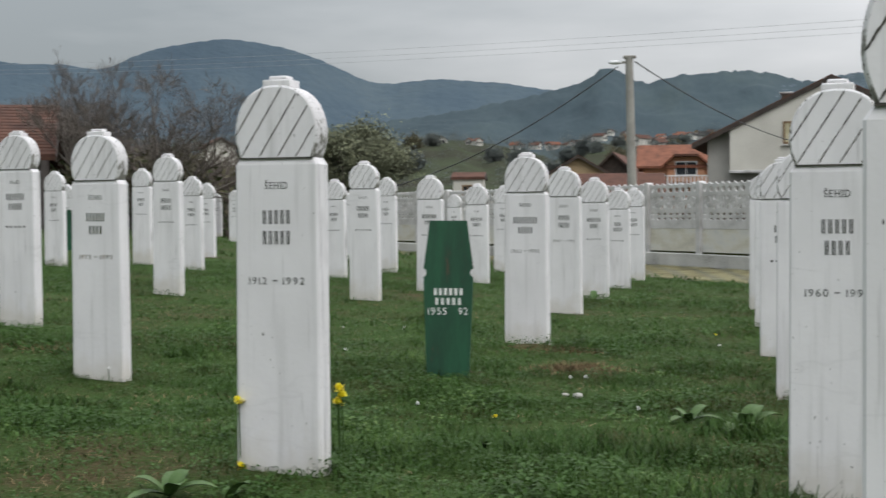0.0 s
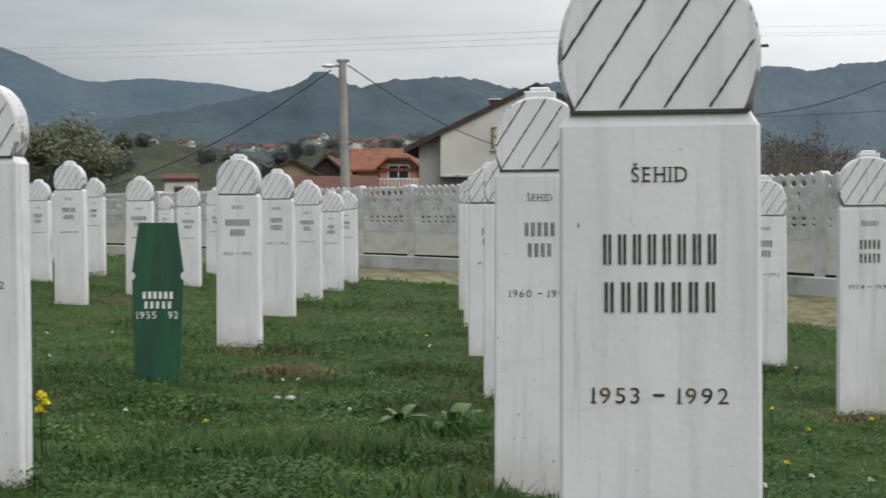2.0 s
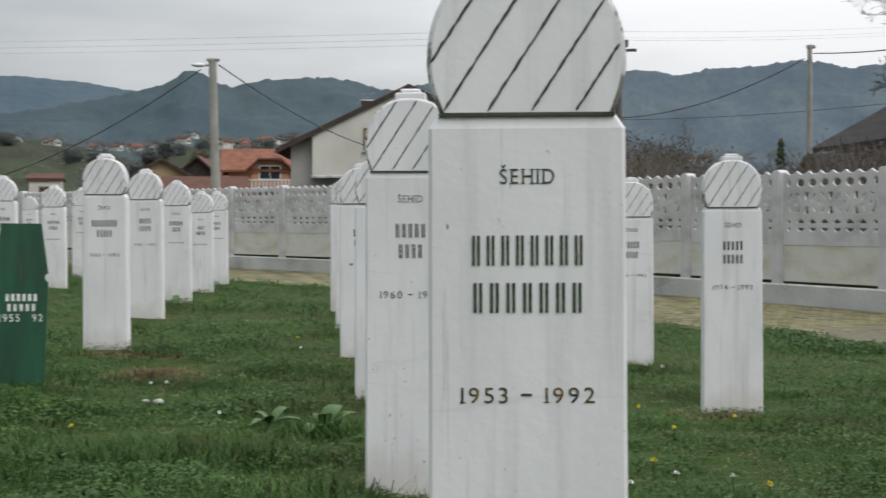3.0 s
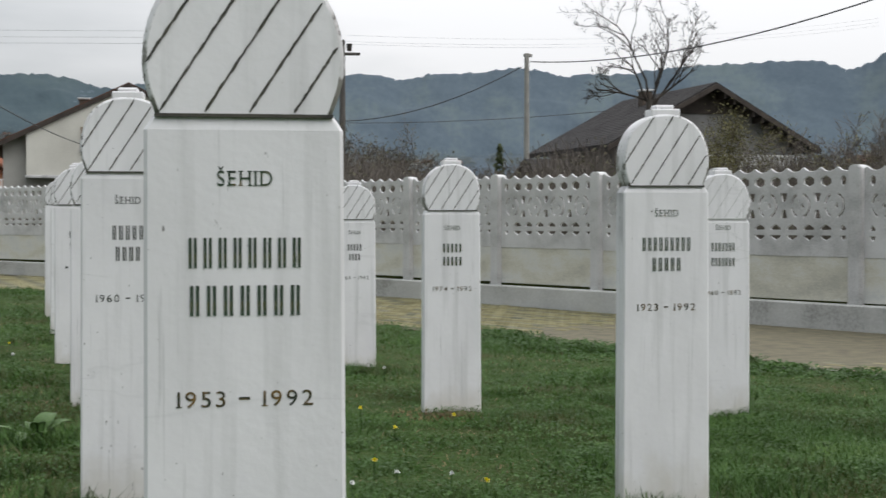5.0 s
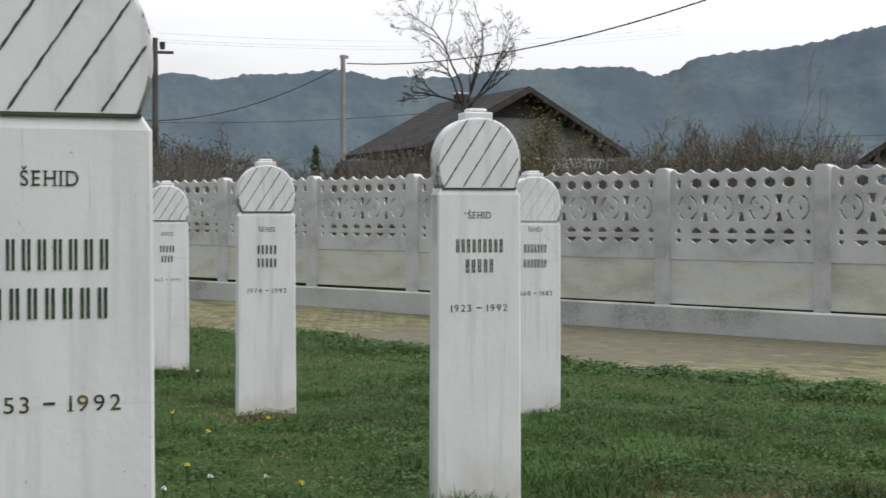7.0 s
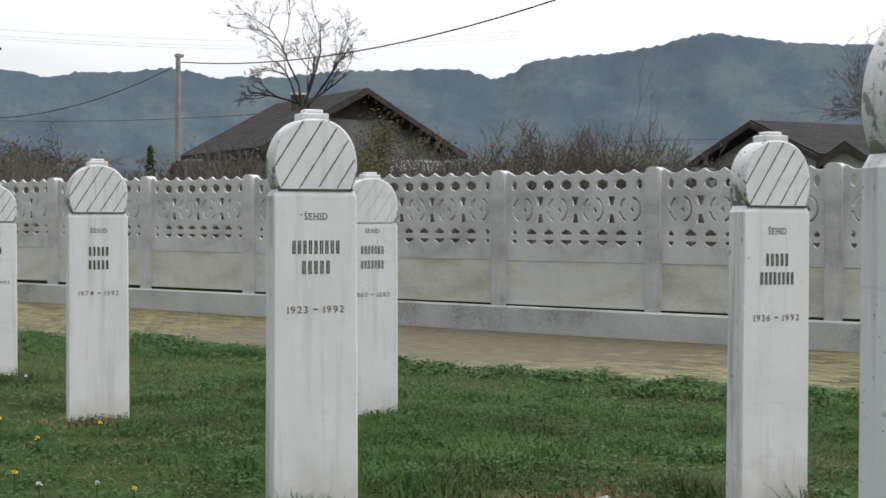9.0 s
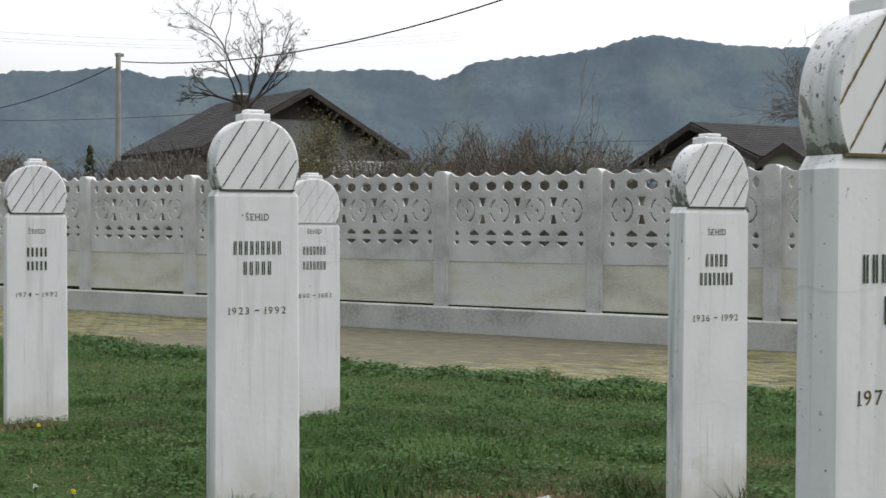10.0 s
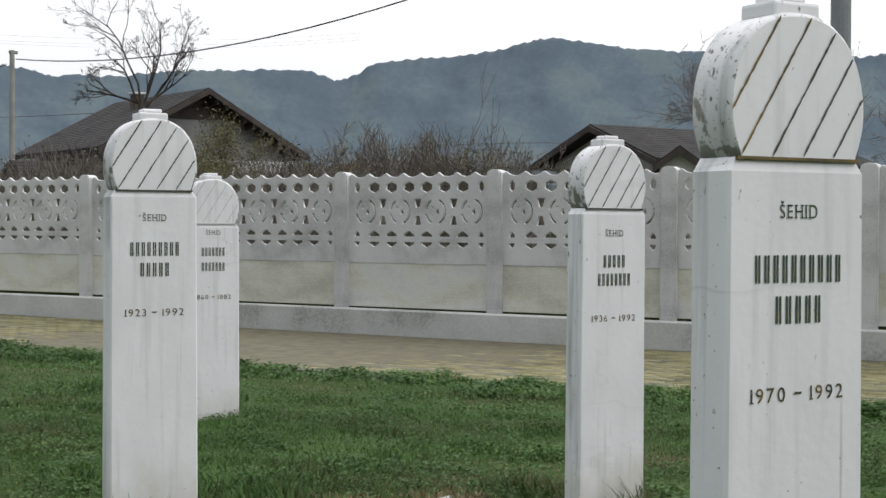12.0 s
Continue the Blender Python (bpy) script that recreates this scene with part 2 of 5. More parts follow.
WEED = material("broad_weed_leaves", [(0.36, (0.02726, 0.0594, 0.0108)), (0.46, (0.03196, 0.07326, 0.0126)), (0.55, (0.0376, 0.08712, 0.0153)), (0.64, (0.05452, 0.1109, 0.0225)), (0.74, (0.0987, 0.1633, 0.0414))], 1.7, 0.6, 0.0, 7.0, island=0.2, space="World", spec=0.15, lift=0.78)
DOCK = material("pale_dock_leaves", [(0.35, (0.048, 0.098, 0.024)), (0.65, (0.085, 0.145, 0.045))], 12, 0.55, 0.2, 60, island=0.2, spec=0.3, lift=0.5)
DRY = material("dry_brown_stalks", [(0.35, (0.09, 0.062, 0.032)), (0.65, (0.22, 0.165, 0.09))], 3.0, 0.8, 0.0, 9.0, island=0.4, space="World", spec=0.1, lift=0.5)
YELLOW = material("yellow_petals", [(0.4, (0.78, 0.66, 0.02)), (0.6, (0.85, 0.76, 0.05))], 40, 0.6, 0.0)
PETAL = material("white_petals", [(0.4, (0.7, 0.7, 0.68)), (0.6, (0.8, 0.8, 0.8))], 40, 0.6, 0.0)
# blue distance haze is mixed into both forest colours, more in the first
FOREST_HAZY = material("haze_tinted_forest", [(0.39, (0.063, 0.085, 0.106)), (0.50, (0.075, 0.099, 0.120)), (0.61, (0.095, 0.121, 0.130))], 0.013, 0.95, 0.25, 0.16, space="Round", depth=2.0, detail=12, spec=0.05)
FOREST_LESS_HAZY = material("less_hazed_forest", [(0.38, (0.043, 0.06264, 0.07396)), (0.50, (0.0516, 0.07395, 0.08514)), (0.62, (0.06192, 0.08526, 0.09116))], 0.013, 0.95, 0.25, 0.16, space="Round", depth=2.0, detail=12, spec=0.05)
# the far range has its blue air haze painted into the base colour
FAR_FOREST_HAZE = material("far_mountain_haze_blue", [(0.34, (0.0558, 0.08096, 0.1058)), (0.5, (0.06882, 0.09752, 0.1214)), (0.66, (0.0837, 0.1122, 0.1306))], 0.003, 0.95, 0.4, 0.03, space="World", depth=15.0, detail=10, spec=0.05)
BARK = material("grey_brown_bark", [(0.35, (0.045, 0.038, 0.032)), (0.65, (0.11, 0.095, 0.08))], 6, 0.9, 0.4, 40, (1, 1, 0.3))
TWIG = material("thin_brown_twigs", [(0.35, (0.10, 0.086, 0.078)), (0.65, (0.18, 0.155, 0.136))], 2, 0.9, 0.0, space="World", spec=0.1)
LEAF = material("dull_green_leaves", [(0.35, (0.034, 0.044, 0.020)), (0.6, (0.056, 0.070, 0.030)), (0.8, (0.082, 0.094, 0.040))], 0.6, 0.8, 0.0, 5, island=0.3, space="World", spec=0.1, lift=0.45)
# dull olive leaves, lightened so that the colour includes the haze before them
LEAF_DULL = material("dull_olive_leaves_with_haze", [(0.35, (0.1237, 0.135, 0.08736)), (0.6, (0.1837, 0.1988, 0.1206)), (0.8, (0.2438, 0.2587, 0.1581))], 0.6, 0.8, 0.0, 5, island=0.3, space="World", spec=0.1, lift=0.75)
WALL_CEMENT = material("bare_cement_render", [(0.35, (0.16, 0.1568, 0.1551)), (0.6, (0.24, 0.2352, 0.231))], 0.7, 0.9, 0.1, 20)
TWIG_DARK = material("dark_walnut_limbs", [(0.35, (0.045, 0.038, 0.034)), (0.65, (0.09, 0.078, 0.068))], 2, 0.9, 0.0, space="World", spec=0.1)
LEAF_SPRING = material("young_olive_leaves", [(0.35, (0.085, 0.080, 0.036)), (0.6, (0.13, 0.12, 0.052)), (0.8, (0.18, 0.165, 0.075))], 0.8, 0.8, 0.0, 5, island=0.3, space="World", spec=0.1, lift=0.45)
# far leaves made paler and bluer: the haze is part of their colour
LEAF_FAR_HAZE = material("haze_paled_far_leaves", [(0.3, (0.09477, 0.1124, 0.1096)), (0.55, (0.1276, 0.1439, 0.1323)), (0.8, (0.1677, 0.179, 0.155))], 0.02, 0.9, 0.0, 0.2, island=0.25, space="World", spec=0.05, lift=0.8)
LEAF_OLIVE = material("thin_olive_leaves", [(0.35, (0.060, 0.056, 0.036)), (0.6, (0.088, 0.082, 0.048)), (0.8, (0.12, 0.11, 0.058))], 0.8, 0.8, 0.0, 5, island=0.3, space="World", spec=0.1, lift=0.45)
POLE_MAT = material("grey_pole_concrete", [(0.35, (0.22, 0.21, 0.19)), (0.65, (0.36, 0.35, 0.32))], 2, 0.9, 0.2, 30)
POLE_GREY = material("blue_grey_pole_concrete", [(0.35, (0.17, 0.175, 0.185)), (0.65, (0.26, 0.265, 0.28))], 2, 0.9, 0.2, 30)
POLE_DARK = material("dark_creosoted_wood", [(0.35, (0.05, 0.045, 0.04)), (0.65, (0.11, 0.10, 0.09))], 3, 0.9, 0.3, 30, (1, 1, 0.2))
CABLE = material("black_cable", [(0.4, (0.03, 0.03, 0.032)), (0.6, (0.05, 0.05, 0.052))], 5, 0.6, 0.0)
THIN_WIRE = material("thin_grey_wire", [(0.4, (0.36, 0.37, 0.38)), (0.6, (0.42, 0.43, 0.44))], 5, 0.5, 0.0)
LAMP_METAL = material("pale_lamp_shell", [(0.4, (0.55, 0.56, 0.57)), (0.6, (0.68, 0.69, 0.7))], 5, 0.35, 0.0)
PORCELAIN = material("dark_insulator", [(0.4, (0.03, 0.025, 0.022)), (0.6, (0.06, 0.05, 0.045))], 5, 0.3, 0.0)
WALL_WHITE = material("off_white_render", [(0.35, (0.50, 0.48, 0.43)), (0.6, (0.64, 0.62, 0.56))], 0.5, 0.9, 0.1, 20)
WALL_GREY = material("grey_render", [(0.35, (0.3, 0.285, 0.27)), (0.6, (0.435, 0.42, 0.39))], 0.7, 0.9, 0.1, 20)
WALL_ORANGE = material("orange_render", [(0.35, (0.42, 0.20, 0.11)), (0.6, (0.52, 0.27, 0.16))], 0.7, 0.9, 0.1, 20)
WALL_OCHRE = material("ochre_render", [(0.35, (0.36, 0.25, 0.14)), (0.6, (0.45, 0.33, 0.20))], 0.7, 0.9, 0.1, 20)
ROOF_RED = material("orange_clay_tiles", [(0.32, (0.114, 0.0506, 0.0341)), (0.6, (0.222, 0.092, 0.0572))], 1.5, 0.9, 0.5, 12, piece=0.2, spec=0.2)
ROOF_OLD = material("old_brown_clay_tiles", [(0.32, (0.055, 0.032, 0.026)), (0.6, (0.11, 0.055, 0.04))], 1.5, 0.9, 0.5, 12, piece=0.2, spec=0.2)
ROOF_DARK = material("dark_brown_roof_tiles", [(0.32, (0.030, 0.028, 0.028)), (0.6, (0.048, 0.045, 0.0448))], 1.5, 0.9, 0.4, 12, piece=0.12, spec=0.1)
TIMBER = material("dark_timber", [(0.35, (0.03, 0.022, 0.018)), (0.65, (0.065, 0.05, 0.04))], 3, 0.8, 0.2, 30)
FRAME = material("wooden_window_frame", [(0.35, (0.16, 0.10, 0.05)), (0.65, (0.25, 0.17, 0.09))], 5, 0.6, 0.1)
PANE = material("dark_window_pane", [(0.4, (0.015, 0.018, 0.02)), (0.6, (0.03, 0.034, 0.038))], 2, 0.12, 0.0)
BLIND = material("yellowed_blind", [(0.4, (0.42, 0.38, 0.24)), (0.6, (0.55, 0.5, 0.34))], 3, 0.7, 0.0)
RAIL = material("white_painted_rail", [(0.4, (0.6, 0.6, 0.6)), (0.6, (0.75, 0.75, 0.74))], 5, 0.6, 0.0)
BRICK = material("old_chimney_brick", [(0.35, (0.055, 0.042, 0.034)), (0.65, (0.10, 0.075, 0.056))], 4, 0.9, 0.3)
MOSS = material("dark_moss", [(0.35, (0.018, 0.022, 0.008)), (0.65, (0.04, 0.046, 0.016))], 9, 0.95, 0.3, 60, space="World", spec=0.05)
PALE_PAINT = material("washed_out_groove", [(0.35, (0.40, 0.40, 0.39)), (0.65, (0.55, 0.55, 0.54))], 14, 0.8, 0.0)
PEBBLE = material("pale_pebble", [(0.35, (0.255, 0.2475, 0.2325)), (0.65, (0.4125, 0.405, 0.3825))], 20, 0.8, 0.2)
BARE_SOIL = material("bare_brown_soil", [(0.35, (0.075, 0.055, 0.034)), (0.65, (0.16, 0.125, 0.082))], 7, 0.95, 0.6, 60, space="World", spec=0.05)


# ---- mesh helpers ----
def mesh_of(bm, mat, name="mesh", smooth=False):
    me = bpy.data.meshes.new(name)
    bm.to_mesh(me)
    bm.free()
    me.materials.append(mat)
    if smooth:
        for p in me.polygons:
            p.use_smooth = True
    return me


def put(name, me, parent=None, m=None, label=""):
    """One mesh object, under its thing if one is given, at the pose m in its thing."""
    ob = new(name, me)
    if parent is not None:
        ob.parent = parent
    if m is not None:
        ob.matrix_basis = m
    if label:
        tagged(ob, label)
    return ob


def part(name, bm, mat, parent=None, label="", m=None, smooth=False):
    return put(name, mesh_of(bm, mat, name, smooth), parent, m, label)


def box(bm, x0, x1, y0, y1, z0, z1, m=None):
    vs = [bm.verts.new((x, y, z)) for z in (z0, z1) for x, y in ((x0, y0), (x1, y0), (x1, y1), (x0, y1))]
    if m is not None:
        for v in vs:
            v.co = m @ v.co
    for q in ((3, 2, 1, 0), (4, 5, 6, 7), (0, 1, 5, 4), (1, 2, 6, 5), (2, 3, 7, 6), (3, 0, 4, 7)):
        bm.faces.new([vs[i] for i in q])
    return vs


def soft_box(x0, x1, y0, y1, z0, z1, bevel=0.01, seg=2):
    bm = bmesh.new()
    box(bm, x0, x1, y0, y1, z0, z1)
    bmesh.ops.bevel(bm, geom=bm.edges[:], offset=bevel, segments=seg, affect="EDGES", profile=0.6)
    return bm


def prism(outline, y0, y1):
    """An outline in x and z, run from y0 to y1."""
    bm = bmesh.new()
    a = [bm.verts.new((x, y0, z)) for x, z in outline]
    b = [bm.verts.new((x, y1, z)) for x, z in outline]
    bm.faces.new(a)
    bm.faces.new(b[::-1])
    n = len(a)
    for i in range(n):
        bm.faces.new((a[i], b[i], b[(i + 1) % n], a[(i + 1) % n]))
    bmesh.ops.recalc_face_normals(bm, faces=bm.faces[:])
    return bm


def raw_mesh(name, verts, faces, mat):
    """A mesh from arrays, all faces with the same number of corners."""
    verts, faces = np.asarray(verts, dtype=np.float32), np.asarray(faces, dtype=np.int32)
    me = bpy.data.meshes.new(name)
    me.vertices.add(len(verts))
    me.vertices.foreach_set("co", verts.ravel())
    k = faces.shape[1]
    me.loops.add(faces.size)
    me.loops.foreach_set("vertex_index", faces.ravel())
    me.polygons.add(len(faces))
    me.polygons.foreach_set("loop_start", np.arange(0, faces.size, k, dtype=np.int32))
    me.update(calc_edges=True)
    me.validate()
    me.materials.append(mat)
    return me


def tube(points, radii, sides=6):
    """Vertices and quads of a tapering tube along points."""
    pts = [Vector(p) for p in points]
    vs, fs = [], []
    for i, p in enumerate(pts):
        d = (pts[min(i + 1, len(pts) - 1)] - pts[max(i - 1, 0)]).normalized()
        a = d.orthogonal().normalized()
        b = d.cross(a)
        for k in range(sides):
            w = 2 * math.pi * k / sides
            vs.append(p + (a * math.cos(w) + b * math.sin(w)) * radii[i])
    for i in range(len(pts) - 1):
        for k in range(sides):
            k2 = (k + 1) % sides
            fs.append((i * sides + k, i * sides + k2, (i + 1) * sides + k2, (i + 1) * sides + k))
    return vs, fs


def thing(name, m, label, category, group="", kind=""):
    ob = new(name)
    ob.empty_display_size = 0.1
    ob.matrix_basis = m
    return tagged(ob, label, category, group, kind)


GLYPHS = {}
STEMS = {"E": (0,), "H": (0, 1), "D": (0,), "I": (0.5,), "1": (0.62,), "4": (0.72,), "7": (), "\u0160": ()}


def glyph(ch):
    """One letter of the built-in font as points and faces, with slab serifs on its stems, and its width."""
    if ch not in GLYPHS:
        cu = bpy.data.curves.new("glyph", "FONT")
        cu.body, cu.offset = ch, 0.004
        tmp = new("tmp", cu)
        bpy.context.view_layer.update()
        me = bpy.data.meshes.new_from_object(tmp.evaluated_get(bpy.context.evaluated_depsgraph_get()))
        bpy.data.objects.remove(tmp)
        V, F = [v.co.copy() for v in me.vertices], [tuple(p.vertices) for p in me.polygons]
        x0, x1 = min(v.x for v in V), max(v.x for v in V)
        for v in V:
            v.x -= x0
        wide, top, low = x1 - x0, min(0.74, max(v.y for v in V)), min(v.y for v in V)
        for f in STEMS.get(ch, ()):
            cx = 0.05 + f * (wide - 0.1) if ch != "I" else wide / 2
            for cy in (low + 0.028, top - 0.028):
                if ch in "147" and cy > 0.3:
                    continue
                k = len(V)
                V += [Vector((cx + sx * 0.125, cy + sy * 0.028, 0.012)) for sx, sy in ((-1, -1), (1, -1), (1, 1), (-1, 1))]
                F.append((k, k + 1, k + 2, k + 3))
        if ch == "-":
            for v in V:
                v.x, v.y = v.x * 0.46 / wide, 0.36 + (v.y - 0.5 * (top + low)) * 1.25
            wide = 0.46
        GLYPHS[ch] = V, F, wide
    return GLYPHS[ch]


def lettering(text, size, width, mat, names, parent, m, gap=0.21):
    """Flat spaced letters with small serifs, size high and width wide, centred; one part for each word."""
    words, x = [([], [])], 0.0
    for ch in text:
        if ch == " ":
            x += 0.34
            words.append(([], []))
            continue
        vs, fs, wide = glyph(ch)
        V, F = words[-1]
        k = len(V)
        V += [Vector((v.x + x, v.y - 0.36, v.z)) for v in vs]
        F += [tuple(i + k for i in f) for f in fs]
        x += wide + gap
    x -= gap
    for name, (V, F) in zip(names, words):
        me = bpy.data.meshes.new(name)
        me.from_pydata([((v.x - x / 2) * width / x, v.y * size / 0.72, v.z * 0.02) for v in V], [], F)
        me.transform(pose(0, 0, 0, 90))
        me.materials.append(mat)
        put(name, me, parent, m)


# ---- the lie of the land ----
FENCE = [(14.15, 0.15), (10.2, 19.0), (9.35, 22.4), (6.15, 30.4), (4.75, 33.3), (-9.0, 60.0), (-26.0, 93.0)]
PATH_WIDE = 3.82


def fence_gap(x, y):
    """Distance to the fence line; positive on the side of the graves. Also works on arrays."""
    best, sign = None, None
    for (ax, ay), (bx, by) in zip(FENCE[:-1], FENCE[1:]):
        dx, dy = bx - ax, by - ay
        n2 = dx * dx + dy * dy
        t = np.clip(((x - ax) * dx + (y - ay) * dy) / n2, 0, 1)
        ex, ey = x - ax - t * dx, y - ay - t * dy
        d = np.hypot(ex, ey)
        s = np.sign(dx * ey - dy * ex)
        if best is None:
            best, sign = d, s
        else:
            sign = np.where(d < best, s, sign)
            best = np.minimum(d, best)
    return best * sign


def lawn_gap(x, y):
    """Distance from the path's edge into the lawn; the path narrows a little towards its far end."""
    return fence_gap(x, y) - PATH_WIDE + 0.47 * smooth(13.0, 19.0, y)


def path_level(y):
    return 0.006 * np.clip(y - 12, 0, 40)


def smooth(a, b, v):
    t = np.clip((v - a) / (b - a), 0, 1)
    return t * t * (3 - 2 * t)


def near_ground(x, y):
    plane = 0.322 - 0.0375 * x + 0.003 * y - 0.055 * np.exp(-((x + 1.9) ** 2 + (y - 8.0) ** 2) / 2.2)
    ripple = 0.012 * np.sin(2.1 * x + 0.7 * y) * np.sin(1.3 * y - 0.9 * x) + 0.008 * np.sin(4.3 * x + 1.0) * np.sin(3.7 * y)
    gap, edge = fence_gap(x, y), lawn_gap(x, y)
    low = path_level(y)
    grass = low + 0.035 + (plane + ripple - low - 0.035) * smooth(0.0, 2.6, edge)
    return np.where(edge > 0, grass, np.where(gap > 0, low - 0.06, low - 0.1))


def lattice(x, y, scale, seed):
    """Smooth random values, 0 to 1, with lumps about scale metres across."""
    u, v = x / scale, y / scale
    i, j = np.floor(u).astype(np.int64), np.floor(v).astype(np.int64)
    fu, fv = u - i, v - j
    fu, fv = fu * fu * (3 - 2 * fu), fv * fv * (3 - 2 * fv)

    def toss(a, b):
        q = (a * 374761393 + b * 668265263 + seed * 974711) & 0x7FFFFFFF
        q = ((q ^ (q >> 13)) * 1274126177) & 0x7FFFFFFF
        return ((q ^ (q >> 16)) & 0xFFFF) / 65535.0

    return (toss(i, j) * (1 - fu) + toss(i + 1, j) * fu) * (1 - fv) + (toss(i, j + 1) * (1 - fu) + toss(i + 1, j + 1) * fu) * fv


def humps(az, rows, base):
    """A skyline in degrees: broad and narrow rounded humps and dips (azimuth, height, half width) on a base."""
    out = np.full_like(az, base)
    for a, h, w in rows:
        out = out + h * np.exp(-((az - a) / w) ** 2)
    return out


MID_RIDGE = [(-3, 0.34, 5), (4, 1.22, 5), (11, 1.98, 5), (18, 1.63, 5), (25, 2.11, 5), (32, 2.14, 5), (39, 2.24, 5), (46, 2.62, 5), (53, 3.27, 5), (60, 2.78, 5), (67, 2.4, 5), (74, 2.35, 5),
             (6.6, 0.75, 1.0), (8.3, -0.14, 0.8), (14.6, -0.34, 1.2), (26.2, -0.25, 1.0), (32.8, -0.22, 1.0), (35, -0.15, 1.5), (44.1, -0.58, 1.1), (52.5, 0.26, 1.6), (30.8, 0.14, 1.0), (4.7, 0.15, 1.0), (95, 2, 20), (200, 2, 60), (300, 2, 30)]
FAR_RIDGE = [(-30, 1.6, 5), (-24, 1.49, 5), (-18, 1.4, 5), (-12.5, 1.39, 3), (-8.5, 2.28, 3), (-5, 1.37, 2.5), (-0.5, 0.92, 2.5), (4, 0.65, 4), (-13.4, -0.5, 1.2), (-2.4, -0.05, 1.2), (2.4, 0.2, 1.5)]


def around():
    """Azimuths: close together in view, wide apart behind the camera."""
    return np.concatenate([np.arange(-26, 76, 0.13), np.arange(76, 334, 6.0)])


def ridge_noise(az, amount):
    return amount * (np.sin(az * 5.1) * np.sin(az * 2.3 + 1) + 0.7 * np.sin(az * 11.7 + 2) + 0.5 * np.sin(az * 23.0) * np.sin(az * 3.1) + 0.35 * np.sin(az * 47.0))


def land(x, y):
    """Height of the ground anywhere: lawn, flat field, then slopes rising to the ridge."""
    az = np.degrees(np.arctan2(x, y))
    az = np.where(az < -60, az + 360, az)
    r = np.hypot(x, y)
    top = humps(az, MID_RIDGE, 3.3) + np.where((az > -27) & (az < 76), ridge_noise(az, 0.026) + 0.02 * np.sin(az * 83.0) * np.sin(az * 19.0) + 0.07 * (lattice(az, az * 0, 0.28, 7) - 0.5) + 0.06 * (lattice(az, az * 0, 0.13, 8) - 0.5), 0.0) * smooth(1700, 1760, r)
    shelf = 0.50 + 0.2 * (1 - smooth(-1.0, 5.0, az)) - 0.15 * smooth(15.0, 22.0, az)
    f = np.where(r < 560, shelf * np.clip(np.log(np.maximum(r, 151) / 150) / np.log(560 / 150), 0, 1), shelf + 0.08 * np.clip((r - 560) / 840, 0, 1) + (0.92 - shelf) * np.clip((r - 1400) / 360, 0, 1) ** 0.9)
    el = np.where(r > 1760, top * (1 - (r - 1760) / 900), top * f)
    wave = np.where(r < 250, 0.0, (0.003 * r * np.sin(az * 1.7 + r * 0.004) * np.sin(az * 0.6 + r * 0.0023) + 0.0012 * r * np.sin(az * 4.1 + r * 0.011)) * smooth(250, 450, r) * (1 - smooth(560, 800, r)))
    face = np.where((r > 1400) & (r < 1760), np.sin(np.pi * np.clip((r - 1400) / 360, 0, 1)), 0.0)
    rough = np.vectorize(lambda a, q, k: noise.fractal((a * 0.42, q * 0.008, 3.0), 1.0, 2.0, 5) if k > 0 else 0.0, otypes=[float])
    gully = 10.0 * rough(az, r, face)
    hill = EYE + r * np.tan(np.radians(el)) + wave + face * gully * 0.8
    k = smooth(110, 190, r)
    return near_ground(x, y) * (1 - k) + hill * k


def terrain():
    az = around()
    rs = np.concatenate([np.geomspace(1.0, 60, 80), np.geomspace(63, 560, 50), np.linspace(600, 1390, 9), np.linspace(1400, 1760, 34), np.array([1800, 2000, 2300])])
    verts = [(0.0, 0.0, float(near_ground(np.array(0.0), np.array(0.0))))]
    A = np.radians(az)
    for r in rs:
        x, y = r * np.sin(A), r * np.cos(A)
        verts += list(zip(x, y, land(x, y)))
    n = len(az)
    tri = [(0, 1 + (i + 1) % n, 1 + i) for i in range(n)]
    quads = [(1 + j * n + i, 1 + j * n + (i + 1) % n, 1 + (j + 1) * n + (i + 1) % n, 1 + (j + 1) * n + i) for j in range(len(rs) - 1) for i in range(n)]
    me = bpy.data.meshes.new("ground")
    me.from_pydata([tuple(map(float, v)) for v in verts], [], [t[::-1] for t in tri] + [q[::-1] for q in quads])
    toss = random.Random(6)
    for m in (SOIL, MEADOW, FOREST_HAZY, FOREST_LESS_HAZY):
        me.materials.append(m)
    ring = [0] * n + [j for j in range(len(rs) - 1) for _ in range(n)]
    for i, (p, j) in enumerate(zip(me.polygons, ring)):
        p.use_smooth = True
        a = az[i % n]
        edge = 560 + 60 * math.sin(a * 1.1) + 35 * math.sin(a * 3.7) + 500 * float(smooth(4.5, 1.0, a)) if a < 13 else 330 + 60 * math.sin(a * 0.9) + 30 * math.sin(a * 3.1)
        # left-hand slopes take the less hazy forest tint, the others the hazier
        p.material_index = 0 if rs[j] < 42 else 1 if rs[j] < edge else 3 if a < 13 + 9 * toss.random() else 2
    ob = put("ground", me)
    tagged(ob, "green cemetery lawn running out to meadows and wooded hills", "ground", kind="structure")


MEADOW = material("far_meadow", [(0.38, (0.034, 0.032, 0.023)), (0.50, (0.038, 0.043, 0.026)), (0.62, (0.048, 0.062, 0.033))], 0.03, 0.95, 0.6, 0.4, space="World", depth=1.5, detail=9, spec=0.05)
terrain()


